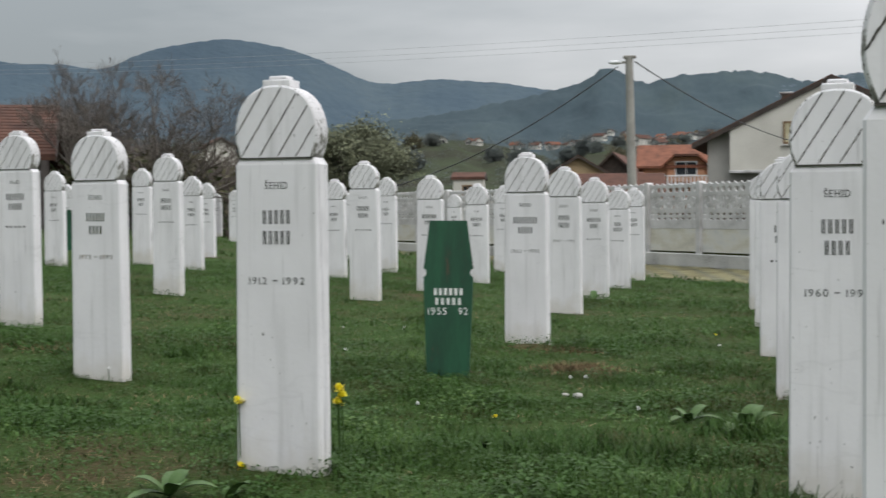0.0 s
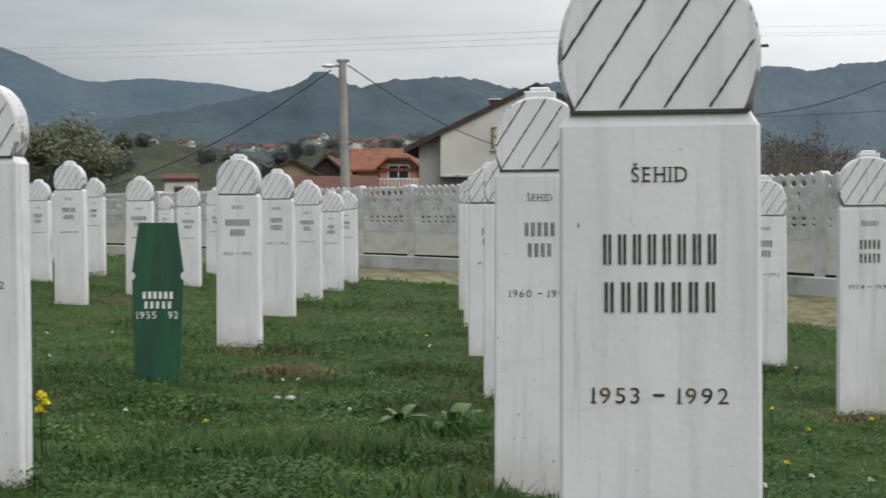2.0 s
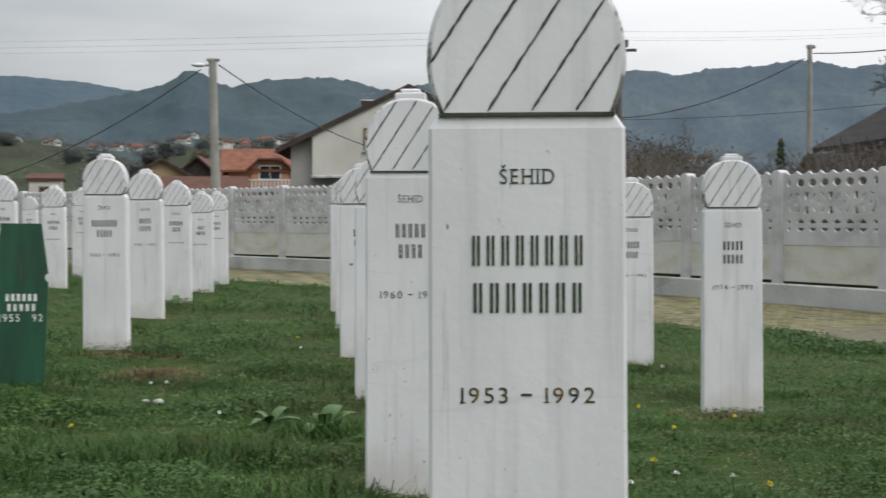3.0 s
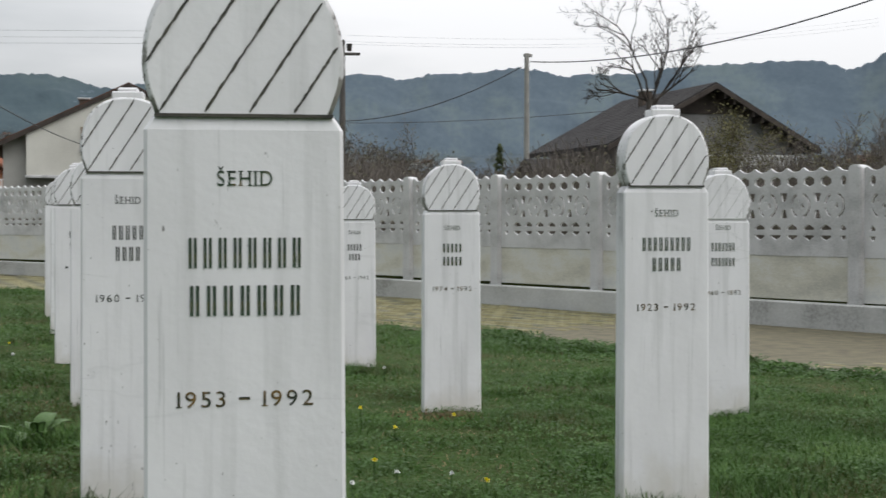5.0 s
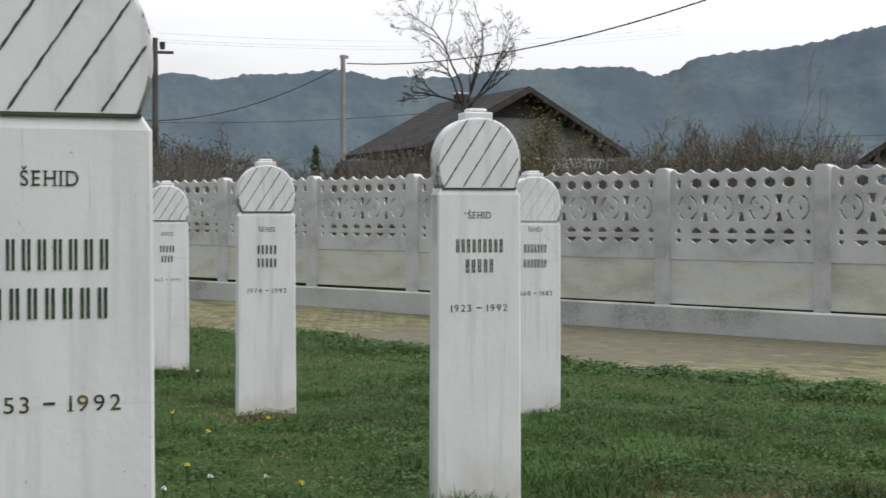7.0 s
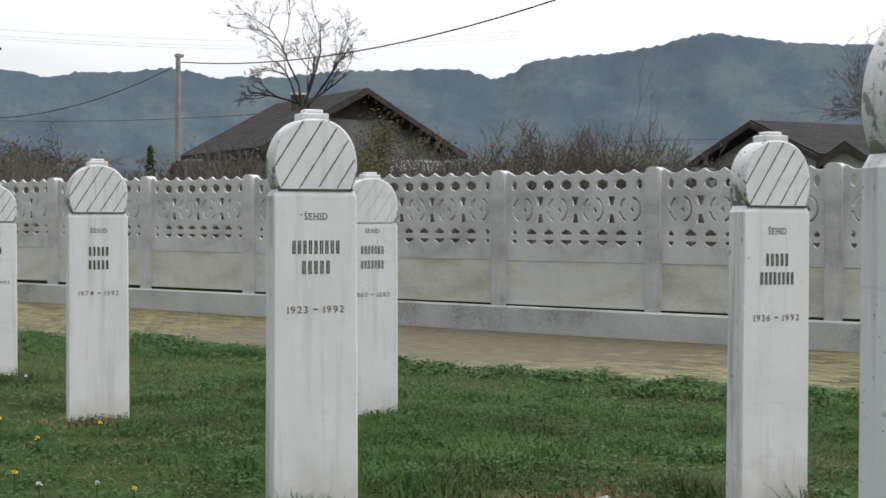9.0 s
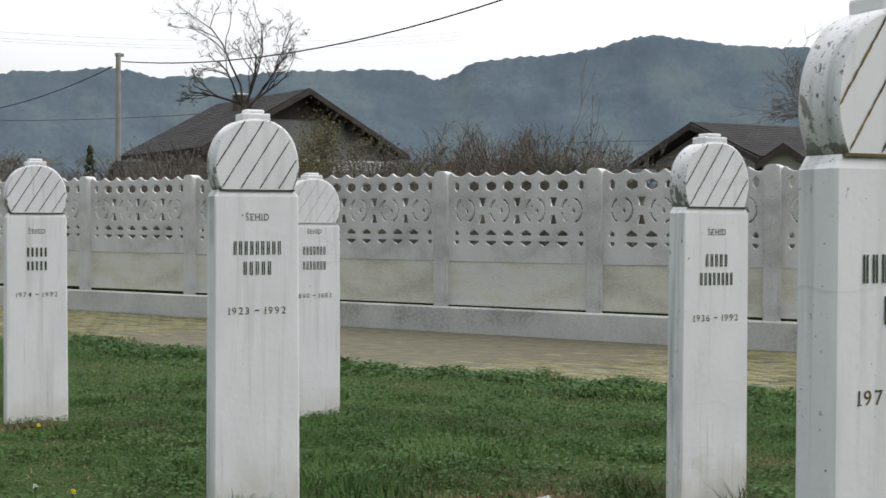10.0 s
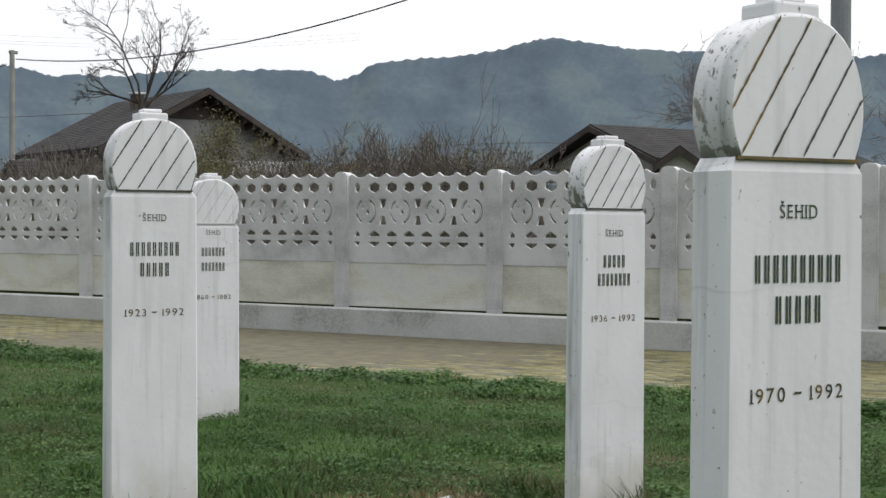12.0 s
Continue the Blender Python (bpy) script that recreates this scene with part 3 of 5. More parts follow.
def far_mountain():
    az = np.arange(-34, 14, 0.15)
    top = humps(az, FAR_RIDGE, 4.4) + ridge_noise(az, 0.016)
    vs, fs = [], []
    lv = [0.25, 0.5, 0.7, 0.85, 0.95, 1.0]
    for f in lv:
        r = 3300 + 900 * f
        for a, t in zip(np.radians(az), top):
            vs.append((r * math.sin(a), r * math.cos(a), EYE + r * math.tan(math.radians(t * f))))
    n = len(az)
    fs = [(j * n + i, j * n + i + 1, (j + 1) * n + i + 1, (j + 1) * n + i) for j in range(len(lv) - 1) for i in range(n - 1)]
    me = raw_mesh("mountain", vs, [f[::-1] for f in fs], FAR_FOREST_HAZE)
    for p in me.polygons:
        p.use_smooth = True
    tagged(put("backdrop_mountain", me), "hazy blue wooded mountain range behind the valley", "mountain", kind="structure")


far_mountain()


# ---- fence and path ----
def along_fence():
    """Stations every 2.0 m along the fence line: place and direction."""
    out, left = [], 1.91
    for (ax, ay), (bx, by) in zip(FENCE[:-1], FENCE[1:]):
        d = math.hypot(bx - ax, by - ay)
        u = left
        while u < d:
            out.append((ax + (bx - ax) * u / d, ay + (by - ay) * u / d))
            u += 2.03
        left = u - d
    return out


def curve_sheet(outline, holes, thick):
    """A flat plate with openings cut right through it, standing in x and z."""
    cu = bpy.data.curves.new("plate", "CURVE")
    cu.dimensions, cu.fill_mode, cu.extrude, cu.bevel_depth, cu.bevel_resolution = "2D", "BOTH", thick / 2 - 0.004, 0.004, 0
    for ring in [outline] + holes:
        sp = cu.splines.new("POLY")
        sp.points.add(len(ring) - 1)
        for p, (x, z) in zip(sp.points, ring):
            p.co = (x, z, 0, 1)
        sp.use_cyclic_u = True
    tmp = new("tmp", cu)
    bpy.context.view_layer.update()
    me = bpy.data.meshes.new_from_object(tmp.evaluated_get(bpy.context.evaluated_depsgraph_get()))
    bpy.data.objects.remove(tmp)
    me.transform(pose(0, 0, 0, 90))
    me.materials.clear()
    return me


def arc_slot(cx, cz, r, a0, a1, w, n=7):
    a = [math.radians(a0 + (a1 - a0) * i / n) for i in range(n + 1)]
    return [(cx + (r + w / 2) * math.cos(v) * 0.92, cz + (r + w / 2) * math.sin(v)) for v in a] + [(cx + (r - w / 2) * math.cos(v) * 0.92, cz + (r - w / 2) * math.sin(v)) for v in a[::-1]]


def fence_panel_mesh():
    half, holes = 0.96, []
    outline = [(-half, 0.0), (half, 0.0)]
    pitch = 0.235
    top = [(half, 0.985)]
    for i in range(8):
        x = half - 0.06 - i * pitch
        for s in (0.0, 0.25, 0.5, 0.75):
            top.append((x - s * pitch, 0.978 + {0.0: 0.052, 0.25: 0.016, 0.5: 0.004, 0.75: 0.016}[s]))
    top.append((-half, 0.985))
    outline += [p for p in top if -half <= p[0] <= half]
    xs = [(-3.5 + i) * pitch for i in range(8)]
    for i, x in enumerate(xs):
        w = 0.076 if 0 < i < 7 else 0.038
        holes.append([(x - w, 0.872 + 0.031), (x, 0.872 + 0.068), (x + w, 0.872 + 0.031), (x + w, 0.872 - 0.031), (x, 0.872 - 0.068), (x - w, 0.872 - 0.031)])
        holes.append([(x - w, 0.302), (x + w, 0.302), (x + w, 0.332), (x, 0.378), (x - w, 0.332)])
        holes.append([(x - w, 0.247), (x - w, 0.220), (x, 0.178), (x + w, 0.220), (x + w, 0.247)])
    for i in range(4):
        cx, cz = (-1.5 + i) * pitch * 2, 0.592
        for a0, a1 in ((105, 255), (-65, -8), (8, 65)):
            holes.append(arc_slot(cx, cz, 0.138, a0, a1, 0.036))
        holes.append([(cx - 0.055, cz - 0.02), (cx - 0.018, cz - 0.044), (cx + 0.002, cz), (cx - 0.034, cz + 0.042)])
        holes.append([(cx + 0.01, cz + 0.05), (cx + 0.056, cz + 0.068), (cx + 0.052, cz + 0.03)])
        holes.append([(cx + 0.01, cz - 0.055), (cx + 0.045, cz - 0.06), (cx + 0.04, cz - 0.036)])
    for i in range(3):
        cx = (-1 + i) * pitch * 2
        holes.append([(cx - 0.054, 0.742), (cx + 0.054, 0.742), (cx + 0.026, 0.635), (cx - 0.026, 0.635)])
        holes.append([(cx - 0.026, 0.545), (cx + 0.026, 0.545), (cx + 0.052, 0.437), (cx - 0.052, 0.437)])
    me = curve_sheet(outline, [h[::-1] for h in holes], 0.036)
    me.materials.append(CONCRETE)
    return me


def fence_post_mesh():
    w, top = 0.085, 1.613
    outline = [(-w, -0.05), (w, -0.05), (w, top - 0.045)] + [(w * math.cos(a), top - 0.045 + 0.045 * math.sin(a)) for a in [math.pi * i / 8 for i in range(1, 8)]] + [(-w, top - 0.045)]
    bm = prism(outline, -0.09, 0.09)
    bmesh.ops.bevel(bm, geom=[e for e in bm.edges if abs(e.verts[0].co.y - e.verts[1].co.y) < 1e-6], offset=0.012, segments=2, affect="EDGES")
    return mesh_of(bm, CONCRETE, "post")


def build_fence():
    st = along_fence()
    base = thing("fence", pose(0, 0, 0), "grey precast concrete fence with pierced ornamental panels on a curb", "fence", kind="structure")
    deco, post = fence_panel_mesh(), fence_post_mesh()
    plain = mesh_of(soft_box(-0.96, 0.96, -0.012, 0.012, 0.0, 0.511, 0.004, 1), CONCRETE_YELLOW, "plain_panel")
    moss = mesh_of(soft_box(-0.93, 0.93, -0.018, 0.018, -0.01, 0.043, 0.004, 1), MOSS, "moss_line")
    for (ax, ay), (bx, by) in zip(st[:-1], st[1:]):
        z = 0.29 + float(path_level((ay + by) / 2))
        ang = math.degrees(math.atan2(by - ay, bx - ax))
        put("post", post, base, pose(ax, ay, 0.29 + float(path_level(ay)), 0, 0, ang))
        mx, my = (ax + bx) / 2, (ay + by) / 2
        put("plain_panel", plain, base, pose(mx, my, z + 0.042, 0, 0, ang))
        put("moss_line", moss, base, pose(mx, my, z, 0, 0, ang))
        put("pierced_panel", deco, base, pose(mx, my, z + 0.556, 0, 0, ang))
    for (ax, ay), (bx, by) in zip(FENCE[:-1], FENCE[1:]):
        d = math.hypot(bx - ax, by - ay)
        ang = math.degrees(math.atan2(by - ay, bx - ax))
        rise = math.degrees(math.atan2(float(path_level(by) - path_level(ay)), d))
        bm = soft_box(-0.02, d + 0.02, -0.13, 0.16, -0.4, 0.29, 0.015, 1)
        part("curb", bm, CURB, base, "stained concrete curb", pose(ax, ay, float(path_level(ay)), 0, -rise, ang))


build_fence()


def build_path():
    """A sheet of joint sand with pavers on it, parallel to the fence."""
    vs, fs = [], []
    line = [Vector((*p, 0)) for p in FENCE]
    left = []
    for i, p in enumerate(line):
        d = (line[min(i + 1, len(line) - 1)] - line[max(i - 1, 0)]).normalized()
        n = Vector((-d.y, d.x, 0))
        left.append((p + n * (PATH_WIDE + 0.02), p + n * 0.1))
    for a, b in left:
        for q in (a, b):
            vs.append((q.x, q.y, float(path_level(q.y)) - 0.005))
    fs = [(2 * i, 2 * i + 1, 2 * i + 3, 2 * i + 2) for i in range(len(line) - 1)]
    me = raw_mesh("path", vs, fs, JOINT)
    path = put("path", me)
    tagged(path, "yellow and grey concrete paver path along the fence", "path", kind="structure")
    a, b = Vector((*FENCE[0], 0)), Vector((*FENCE[1], 0))
    d = (b - a).normalized()
    n = Vector((-d.y, d.x, 0))
    ang = math.degrees(math.atan2(d.y, d.x))
    long, wide, gapw = 0.2, 0.1, 0.012
    one = mesh_of(soft_box(-long / 2 + gapw / 2, long / 2 - gapw / 2, -wide / 2 + gapw / 2, wide / 2 - gapw / 2, -0.03, 0.012, 0.006, 1), PAVER_ONE, "paver")
    grey = one.copy()
    grey.materials.clear()
    grey.materials.append(PAVER_GREY_ONE)
    bulk = {False: ([], []), True: ([], [])}
    rng = random.Random(4)
    made = 0
    for row in range(36):
        off = 0.2 + row * wide
        for k in range(96):
            u = k * long + (row % 2) * long / 2
            p = a + d * u + n * off
            dark = (row % 5 == 0 and (k // 2 + row) % 4 != 0) or (row % 5 == 1 and (k + row) % 5 == 0) or rng.random() < 0.06
            z = 0.004 * rng.random() + float(path_level(p.y))
            if made < 300 and row >= 28 and 24 < k < 62:
                put("paver", grey if dark else one, path, pose(p.x, p.y, z, 0, 0, ang))
                made += 1
                continue
            V, F = bulk[dark]
            i = len(V)
            hx, hy = d * (long / 2 - gapw / 2), n * (wide / 2 - gapw / 2)
            up = Vector((0, 0, z + 0.012))
            for h in (-0.03, 0.0):
                for sx, sy in ((-1, -1), (1, -1), (1, 1), (-1, 1)):
                    V.append(p + hx * sx + hy * sy + up + Vector((0, 0, h)))
            F += [(i + 4, i + 5, i + 6, i + 7), (i, i + 1, i + 5, i + 4), (i + 1, i + 2, i + 6, i + 5), (i + 2, i + 3, i + 7, i + 6), (i + 3, i, i + 4, i + 7)]
    # the far stretch: rows of pavers, coarser
    for (sa, sb) in zip(FENCE[1:-1], FENCE[2:]):
        a2, b2 = Vector((*sa, 0)), Vector((*sb, 0))
        d2 = (b2 - a2).normalized()
        n2 = Vector((-d2.y, d2.x, 0))
        for row in range(16):
            for k in range(int((b2 - a2).length / 0.4)):
                p = a2 + d2 * (0.2 + k * 0.4) + n2 * (0.25 + row * 0.2)
                V, F = bulk[(k + row) % 3 == 0]
                i = len(V)
                z = float(path_level(p.y)) + 0.01
                for sx, sy in ((-1, -1), (1, -1), (1, 1), (-1, 1)):
                    q = p + d2 * (0.195 * sx) + n2 * (0.095 * sy)
                    V.append((q.x, q.y, z))
                F.append((i, i + 1, i + 2, i + 3))
    for dark, (V, F) in bulk.items():
        ob = put("pavers", raw_mesh("pavers", [tuple(v) for v in V], F, PAVER_GREY if dark else PAVER), path)
        tagged(ob, kind="stuff")
    # the low edging stone between path and lawn
    for (ax, ay), (bx, by) in ((FENCE[0], (FENCE[0][0] * 0.36 + FENCE[1][0] * 0.64, FENCE[0][1] * 0.36 + FENCE[1][1] * 0.64)),):
        v = Vector((bx - ax, by - ay, 0))
        dd = v.normalized()
        nn = Vector((-dd.y, dd.x, 0)) * (PATH_WIDE - 0.02)
        part("edging", soft_box(0, v.length, -0.045, 0.045, -0.2, 0.016, 0.008, 1), EDGING, path, "grey concrete edging", pose(ax + nn.x, ay + nn.y, 0, 0, 0, math.degrees(math.atan2(dd.y, dd.x))))


build_path()

# ---- headstones ----
HS_W, HS_D, SHOULDER = 0.312, 0.100, 1.112


def headstone_meshes():
    w, d, c = HS_W / 2, HS_D / 2, 0.006
    bm = bmesh.new()
    rings = []
    for z, inset, cc in ((-0.35, -0.006, c), (1.088, 0.0, c), (SHOULDER, 0.016, 0.004)):
        ring = [(-w + inset + cc, -d), (w - inset - cc, -d), (w - inset, -d + cc), (w - inset, d - cc), (w - inset - cc, d), (-w + inset + cc, d), (-w + inset, d - cc), (-w + inset, -d + cc)]
        if z == SHOULDER:
            ring = [(x, y * 0.93 + 0.002) for x, y in ring]
        rings.append([bm.verts.new((x, y, z)) for x, y in ring])
    for a, b in zip(rings[:-1], rings[1:]):
        for i in range(8):
            f = bm.faces.new((a[i], a[(i + 1) % 8], b[(i + 1) % 8], b[i]))
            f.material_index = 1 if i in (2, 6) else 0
    bm.faces.new(rings[-1])
    bmesh.ops.recalc_face_normals(bm, faces=bm.faces[:])
    body = mesh_of(bm, MARBLE, "body")
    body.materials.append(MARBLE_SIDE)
    outline = head_outline(0.0)
    n = len(outline)
    bm = bmesh.new()
    rings = []
    for y, inset in ((-d - 0.002, 0.008), (-d + 0.006, 0.0), (d - 0.006, 0.0), (d, 0.008)):
        o = head_outline(inset)
        rings.append([bm.verts.new((x, y, z)) for x, z in o])
    bm.faces.new(rings[0])
    bm.faces.new(rings[-1][::-1])
    for a, b in zip(rings[:-1], rings[1:]):
        for i in range(n):
            f = bm.faces.new((a[i], b[i], b[(i + 1) % n], a[(i + 1) % n]))
            f.material_index = 1
    bmesh.ops.recalc_face_normals(bm, faces=bm.faces[:])
    head = mesh_of(bm, MARBLE, "head")
    head.materials.append(MARBLE_HEAD)
    for p in head.polygons:
        p.use_smooth = p.material_index == 1
    cap = mesh_of(soft_box(-0.053, 0.053, -0.043, 0.043, 1.356, 1.386, 0.006, 2), MARBLE, "cap")
    knob = mesh_of(soft_box(-0.034, 0.034, -0.03, 0.03, 1.386, 1.400, 0.004, 1), MARBLE, "cap_top")
    return body, head, cap, knob


def head_outline(inset):
    """The turban: a broad dome on a foot drawn in a little."""
    foot, rx, rise, dome = 0.138 - inset, 0.158 - inset, 0.080, 0.174 - inset
    half = []
    for i in range(6):
        a = math.pi / 2 * i / 6
        half.append((foot + (rx - foot) * math.sin(a), SHOULDER + 0.001 + rise * i / 6))
    for i in range(17):
        a = math.pi / 2 * i / 16
        half.append((rx * math.cos(a) ** 0.86, SHOULDER + rise + dome * math.sin(a) ** 0.92))
    return half + [(-x, z) for x, z in half[-2::-1]]


def groove_meshes():
    """Five slanting cuts and the line below the turban, clipped to its outline."""
    out = []
    ux, uz = math.cos(radians(56)), math.sin(radians(56))
    for i in range(5):
        x0, z0 = -0.202 + i * 0.070, SHOULDER + 0.004
        run = [s * 0.002 for s in range(0, 200)]

        def clear(s):
            x, z = abs(x0 + ux * s), z0 + uz * s - SHOULDER
            if z < 0.08:
                return x < 0.129 + 0.019 * math.sin(math.pi / 2 * z / 0.08)
            return (x / 0.151) ** 2.25 + ((z - 0.08) / 0.166) ** 2.1 < 1.0

        inside = [s for s in run if clear(s)]
        if not inside:
            continue
        s0, s1 = min(inside), max(inside)
        bm = bmesh.new()
        rng, last, steps = random.Random(30 + i), None, 26
        lie = pose(x0, -HS_D / 2 - 0.0036, z0, 0, -57, 0)
        for k in range(steps + 1):
            along, mid, half = s0 + (s1 - s0) * k / steps, rng.uniform(-0.0006, 0.0006), rng.uniform(0.0014, 0.0027) * (0.5 if k in (0, steps) else 1)
            pair = [bm.verts.new(lie @ Vector((along, 0, mid + sgn * half))) for sgn in (-1, 1)]
            if last:
                bm.faces.new((last[0], pair[0], pair[1], last[1]))
            last = pair
        out.append(mesh_of(bm, GROOVE, "groove"))
    bm = bmesh.new()
    box(bm, -0.139, 0.139, -HS_D / 2 - 0.0032, -HS_D / 2 + 0.004, SHOULDER - 0.004, SHOULDER + 0.0015)
    return out, mesh_of(bm, GROOVE, "neck_line")


BODY, HEAD, CAP, KNOB = headstone_meshes()
GROOVES, NECK = groove_meshes()
BARS = {}


def painted(me, mat):
    other = me.copy()
    other.materials.clear()
    other.materials.append(mat)
    return other


def bar_mesh(mat, wide, high):
    key = (mat.name, wide, high)
    if key not in BARS:
        bm = bmesh.new()
        box(bm, -wide / 2, wide / 2, -0.0006, 0.0, -high / 2, high / 2)
        BARS[key] = mesh_of(bm, mat, "inscription_bar")
    return BARS[key]


def bars(n, mat, pitch, high, st, z, near=False):
    """A line of plain bars in place of lettering; on the nearest stones two thin ones to a sign."""
    for i in range(n):
        for k in (-0.17, 0.17) if near else (0.0,):
            put("inscription_bar", bar_mesh(mat, round(pitch * (0.2 if near else 0.5), 4), high), st, pose((i - (n - 1) / 2 + k) * pitch, -HS_D / 2 - 0.0012, z))


def headstone(x, y, z, turn, rows=(6, 5), years="", ink=None, detail=2, lean=0.0, wide=1.0, drops=(0.096, 0.207, 0.279, 0.43), paint="", label="white marble headstone with a turban-shaped head standing in grass"):
    st = thing("headstone", pose(x, y, z, 0, lean, turn) @ Matrix.Diagonal((wide, 1, 1, 1)), label, "headstone", "marble headstones")
    put("body", BODY, st)
    put("head", HEAD, st, None, "turban-shaped top with slanting cuts")
    put("cap", CAP, st)
    put("cap_top", KNOB, st)
    for i, g in enumerate(GROOVES):
        put("groove", painted(g, PALE_PAINT) if paint == "pale" else painted(g, OCHRE) if paint and i < 2 else g, st)
    put("neck_line", painted(NECK, PALE_PAINT if paint == "pale" else OCHRE) if paint else NECK, st)
    ink = ink or INK_GREY
    f = -HS_D / 2 - 0.0012
    if detail >= 1:
        lettering("\u0160EHID", 0.025, 0.086, ink, ("title",), st, pose(0, f, SHOULDER - drops[0]))
    else:
        bars(3, ink, 0.026, 0.016, st, SHOULDER - drops[0])
    for k, n in enumerate(rows):
        n, pitch = n if isinstance(n, tuple) else (n, 0.0205 if n > 5 else 0.0225)
        bars(n, ink, pitch, 0.048, st, SHOULDER - drops[1 + k], detail > 1)
    if years:
        lettering(years, 0.026, 0.212, INK_BROWN if ink is INK else ink, ("birth_year", "dash", "death_year"), st, pose(0, f, SHOULDER - drops[3]))
    else:
        bars(5, ink, 0.038, 0.014, st, SHOULDER - drops[3])
    return st


FACE = -19.0
# x, y, ground, letters per line, years, ink, detail
ROW_LEFT = [
    (-0.545, 5.041, 0.361, (5, 5), '1912 - 1992', 'grey', 2),
    (-3.153, 10.653, 0.534, (8, 6), '', 'pale', 1),
    (-1.907, 8.013, 0.372, (6, 4), '1972 - 1992', 'ink', 1),
    (-5.623, 20.638, 0.581, (6, 4), '', 'pale', 0),
    (-7.675, 28.978, 0.606, (6, 4), '', 'pale', 0),
    (-4.686, 22.207, 0.669, (6, 4), '', 'pale', 0),
    (-2.859, 14.88, 0.553, (6, 6), '', 'pale', 1),
    (-3.664, 20.881, 0.498, (6, 5), '', 'pale', 0),
]
ROW_LEFT_FAR = [
    (-4.304, 25.975, 0.528, (5, 5), '', 'pale', 0),
    (-7.524, 47.357, 0.717, (5, 4), '', 'pale', 0),
    (-5.639, 38.517, 0.645, (5, 4), '', 'pale', 0),
    (-4.885, 34.707, 0.593, (5, 4), '', 'pale', 0),
    (-1.482, 19.819, 0.41, (6, 4), '', 'pale', 0),
    (-1.923, 27.823, 0.409, (5, 4), '', 'pale', 0),
    (-0.786, 14.752, 0.454, (7, 5), '', 'pale', 1),
    (-0.844, 21.923, 0.488, (5, 4), '', 'pale', 0),
]
ROW_MIDDLE = [
    (-0.128, 16.951, 0.368, (9, 5), '', 'pale', 1),
    (0.282, 30.746, 0.361, (5, 3), '', 'pale', 0),
    (0.496, 19.486, 0.322, (8, 5), '', 'pale', 0),
    (1.018, 23.07, 0.376, (5, 4), '', 'pale', 0),
    (0.638, 10.365, 0.329, (9, 5), '1962 - 1992', 'grey', 1),
    (1.208, 13.714, 0.342, (5, 5), '1947 - 1992', 'pale', 1),
    (1.79, 16.472, 0.311, (8, 4), '', 'pale', 1),
    (2.381, 19.059, 0.243, (4, 6), '', 'pale', 0),
    (2.926, 21.512, 0.291, (5, 5), '', 'pale', 0),
]
ROW_MIDDLE_FAR = [
    (1.362, 4.828, 0.314, (5, 4), '1960 - 1992', 'grey', 2),
    (1.937, 7.447, 0.232, (6, 5), '', 'grey', 1),
    (2.382, 9.81, 0.257, (6, 5), '', 'pale', 1),
    (2.976, 12.657, 0.285, (6, 5), '', 'pale', 0),
    (3.45, 15.071, 0.316, (6, 5), '', 'pale', 0),
    (4.353, 9.583, 0.159, (5, 4), '1963 - 1992', 'grey', 1),
]
ROW_RIGHT = [
    (3.736, 6.905, 0.206, (5, 5), '1974 - 1992', 'ink', 1),
    (3.111, 4.138, 0.273, (9, 5), '1923 - 1992', 'ink', 2),
    (5.195, 6.39, 0.162, (7, 7), '1860 - 1882', 'ink', 2, 1.0, (0.05, 0.16, 0.245, 0.417), 'pale'),
    (4.66, 3.261, 0.225, (5, 8), '1936 - 1992', 'ink', 2),
    (0.836, 2.212, 0.316, ((8, 0.0232), (7, 0.0262)), '1953 - 1992', 'ink', 2, 1.01, (0.1, 0.219, 0.295, 0.451)),
    (2.321, 1.239, 0.271, (10, 5), '1970 - 1992', 'ink', 2, 1.01, (0.0915, 0.192, 0.263, 0.409), 'ochre'),
]


def build_graves(row, seed):
    rng = random.Random(seed)
    inks = {"ink": INK, "grey": INK_GREY, "pale": INK_GREY}
    for x, y, z, rows, years, ink, detail, *more in row:
        headstone(x, y, z, FACE + rng.uniform(-1.2, 1.2), rows, years, inks[ink], detail, rng.uniform(-0.25, 0.25), *more)


for seed, row in enumerate((ROW_LEFT, ROW_LEFT_FAR, ROW_MIDDLE, ROW_MIDDLE_FAR, ROW_RIGHT)):
    build_graves(row, seed)


# ---- grass ----
def scatter(rng, count, r0, r1, a0=-21.0, a1=68.0):
    az = np.radians(rng.uniform(a0, a1, count))
    r = np.sqrt(rng.uniform(r0 * r0, r1 * r1, count))
    x, y = r * np.sin(az), r * np.cos(az)
    keep = lawn_gap(x, y) > 0.14 - 0.34 * lattice(x, y, 0.7, 5) + rng.uniform(0, 0.08, count)
    return x[keep], y[keep]


def lushness(x, y):
    """How dense and tall the lawn grows, 0 to 1: slow swells, mounds, knots and a thick fringe along the path."""
    a = 0.34 * lattice(x, y, 1.9, 1) + 0.36 * lattice(x, y, 0.55, 2) + 0.30 * lattice(x, y, 0.2, 3)
    edge = lawn_gap(x, y)
    fringe = 0.45 * np.exp(-((edge - 0.4) / 0.4) ** 2) * lattice(x, y, 1.3, 4)
    return np.clip((a - 0.24) * 1.8 + fringe, 0, 1)


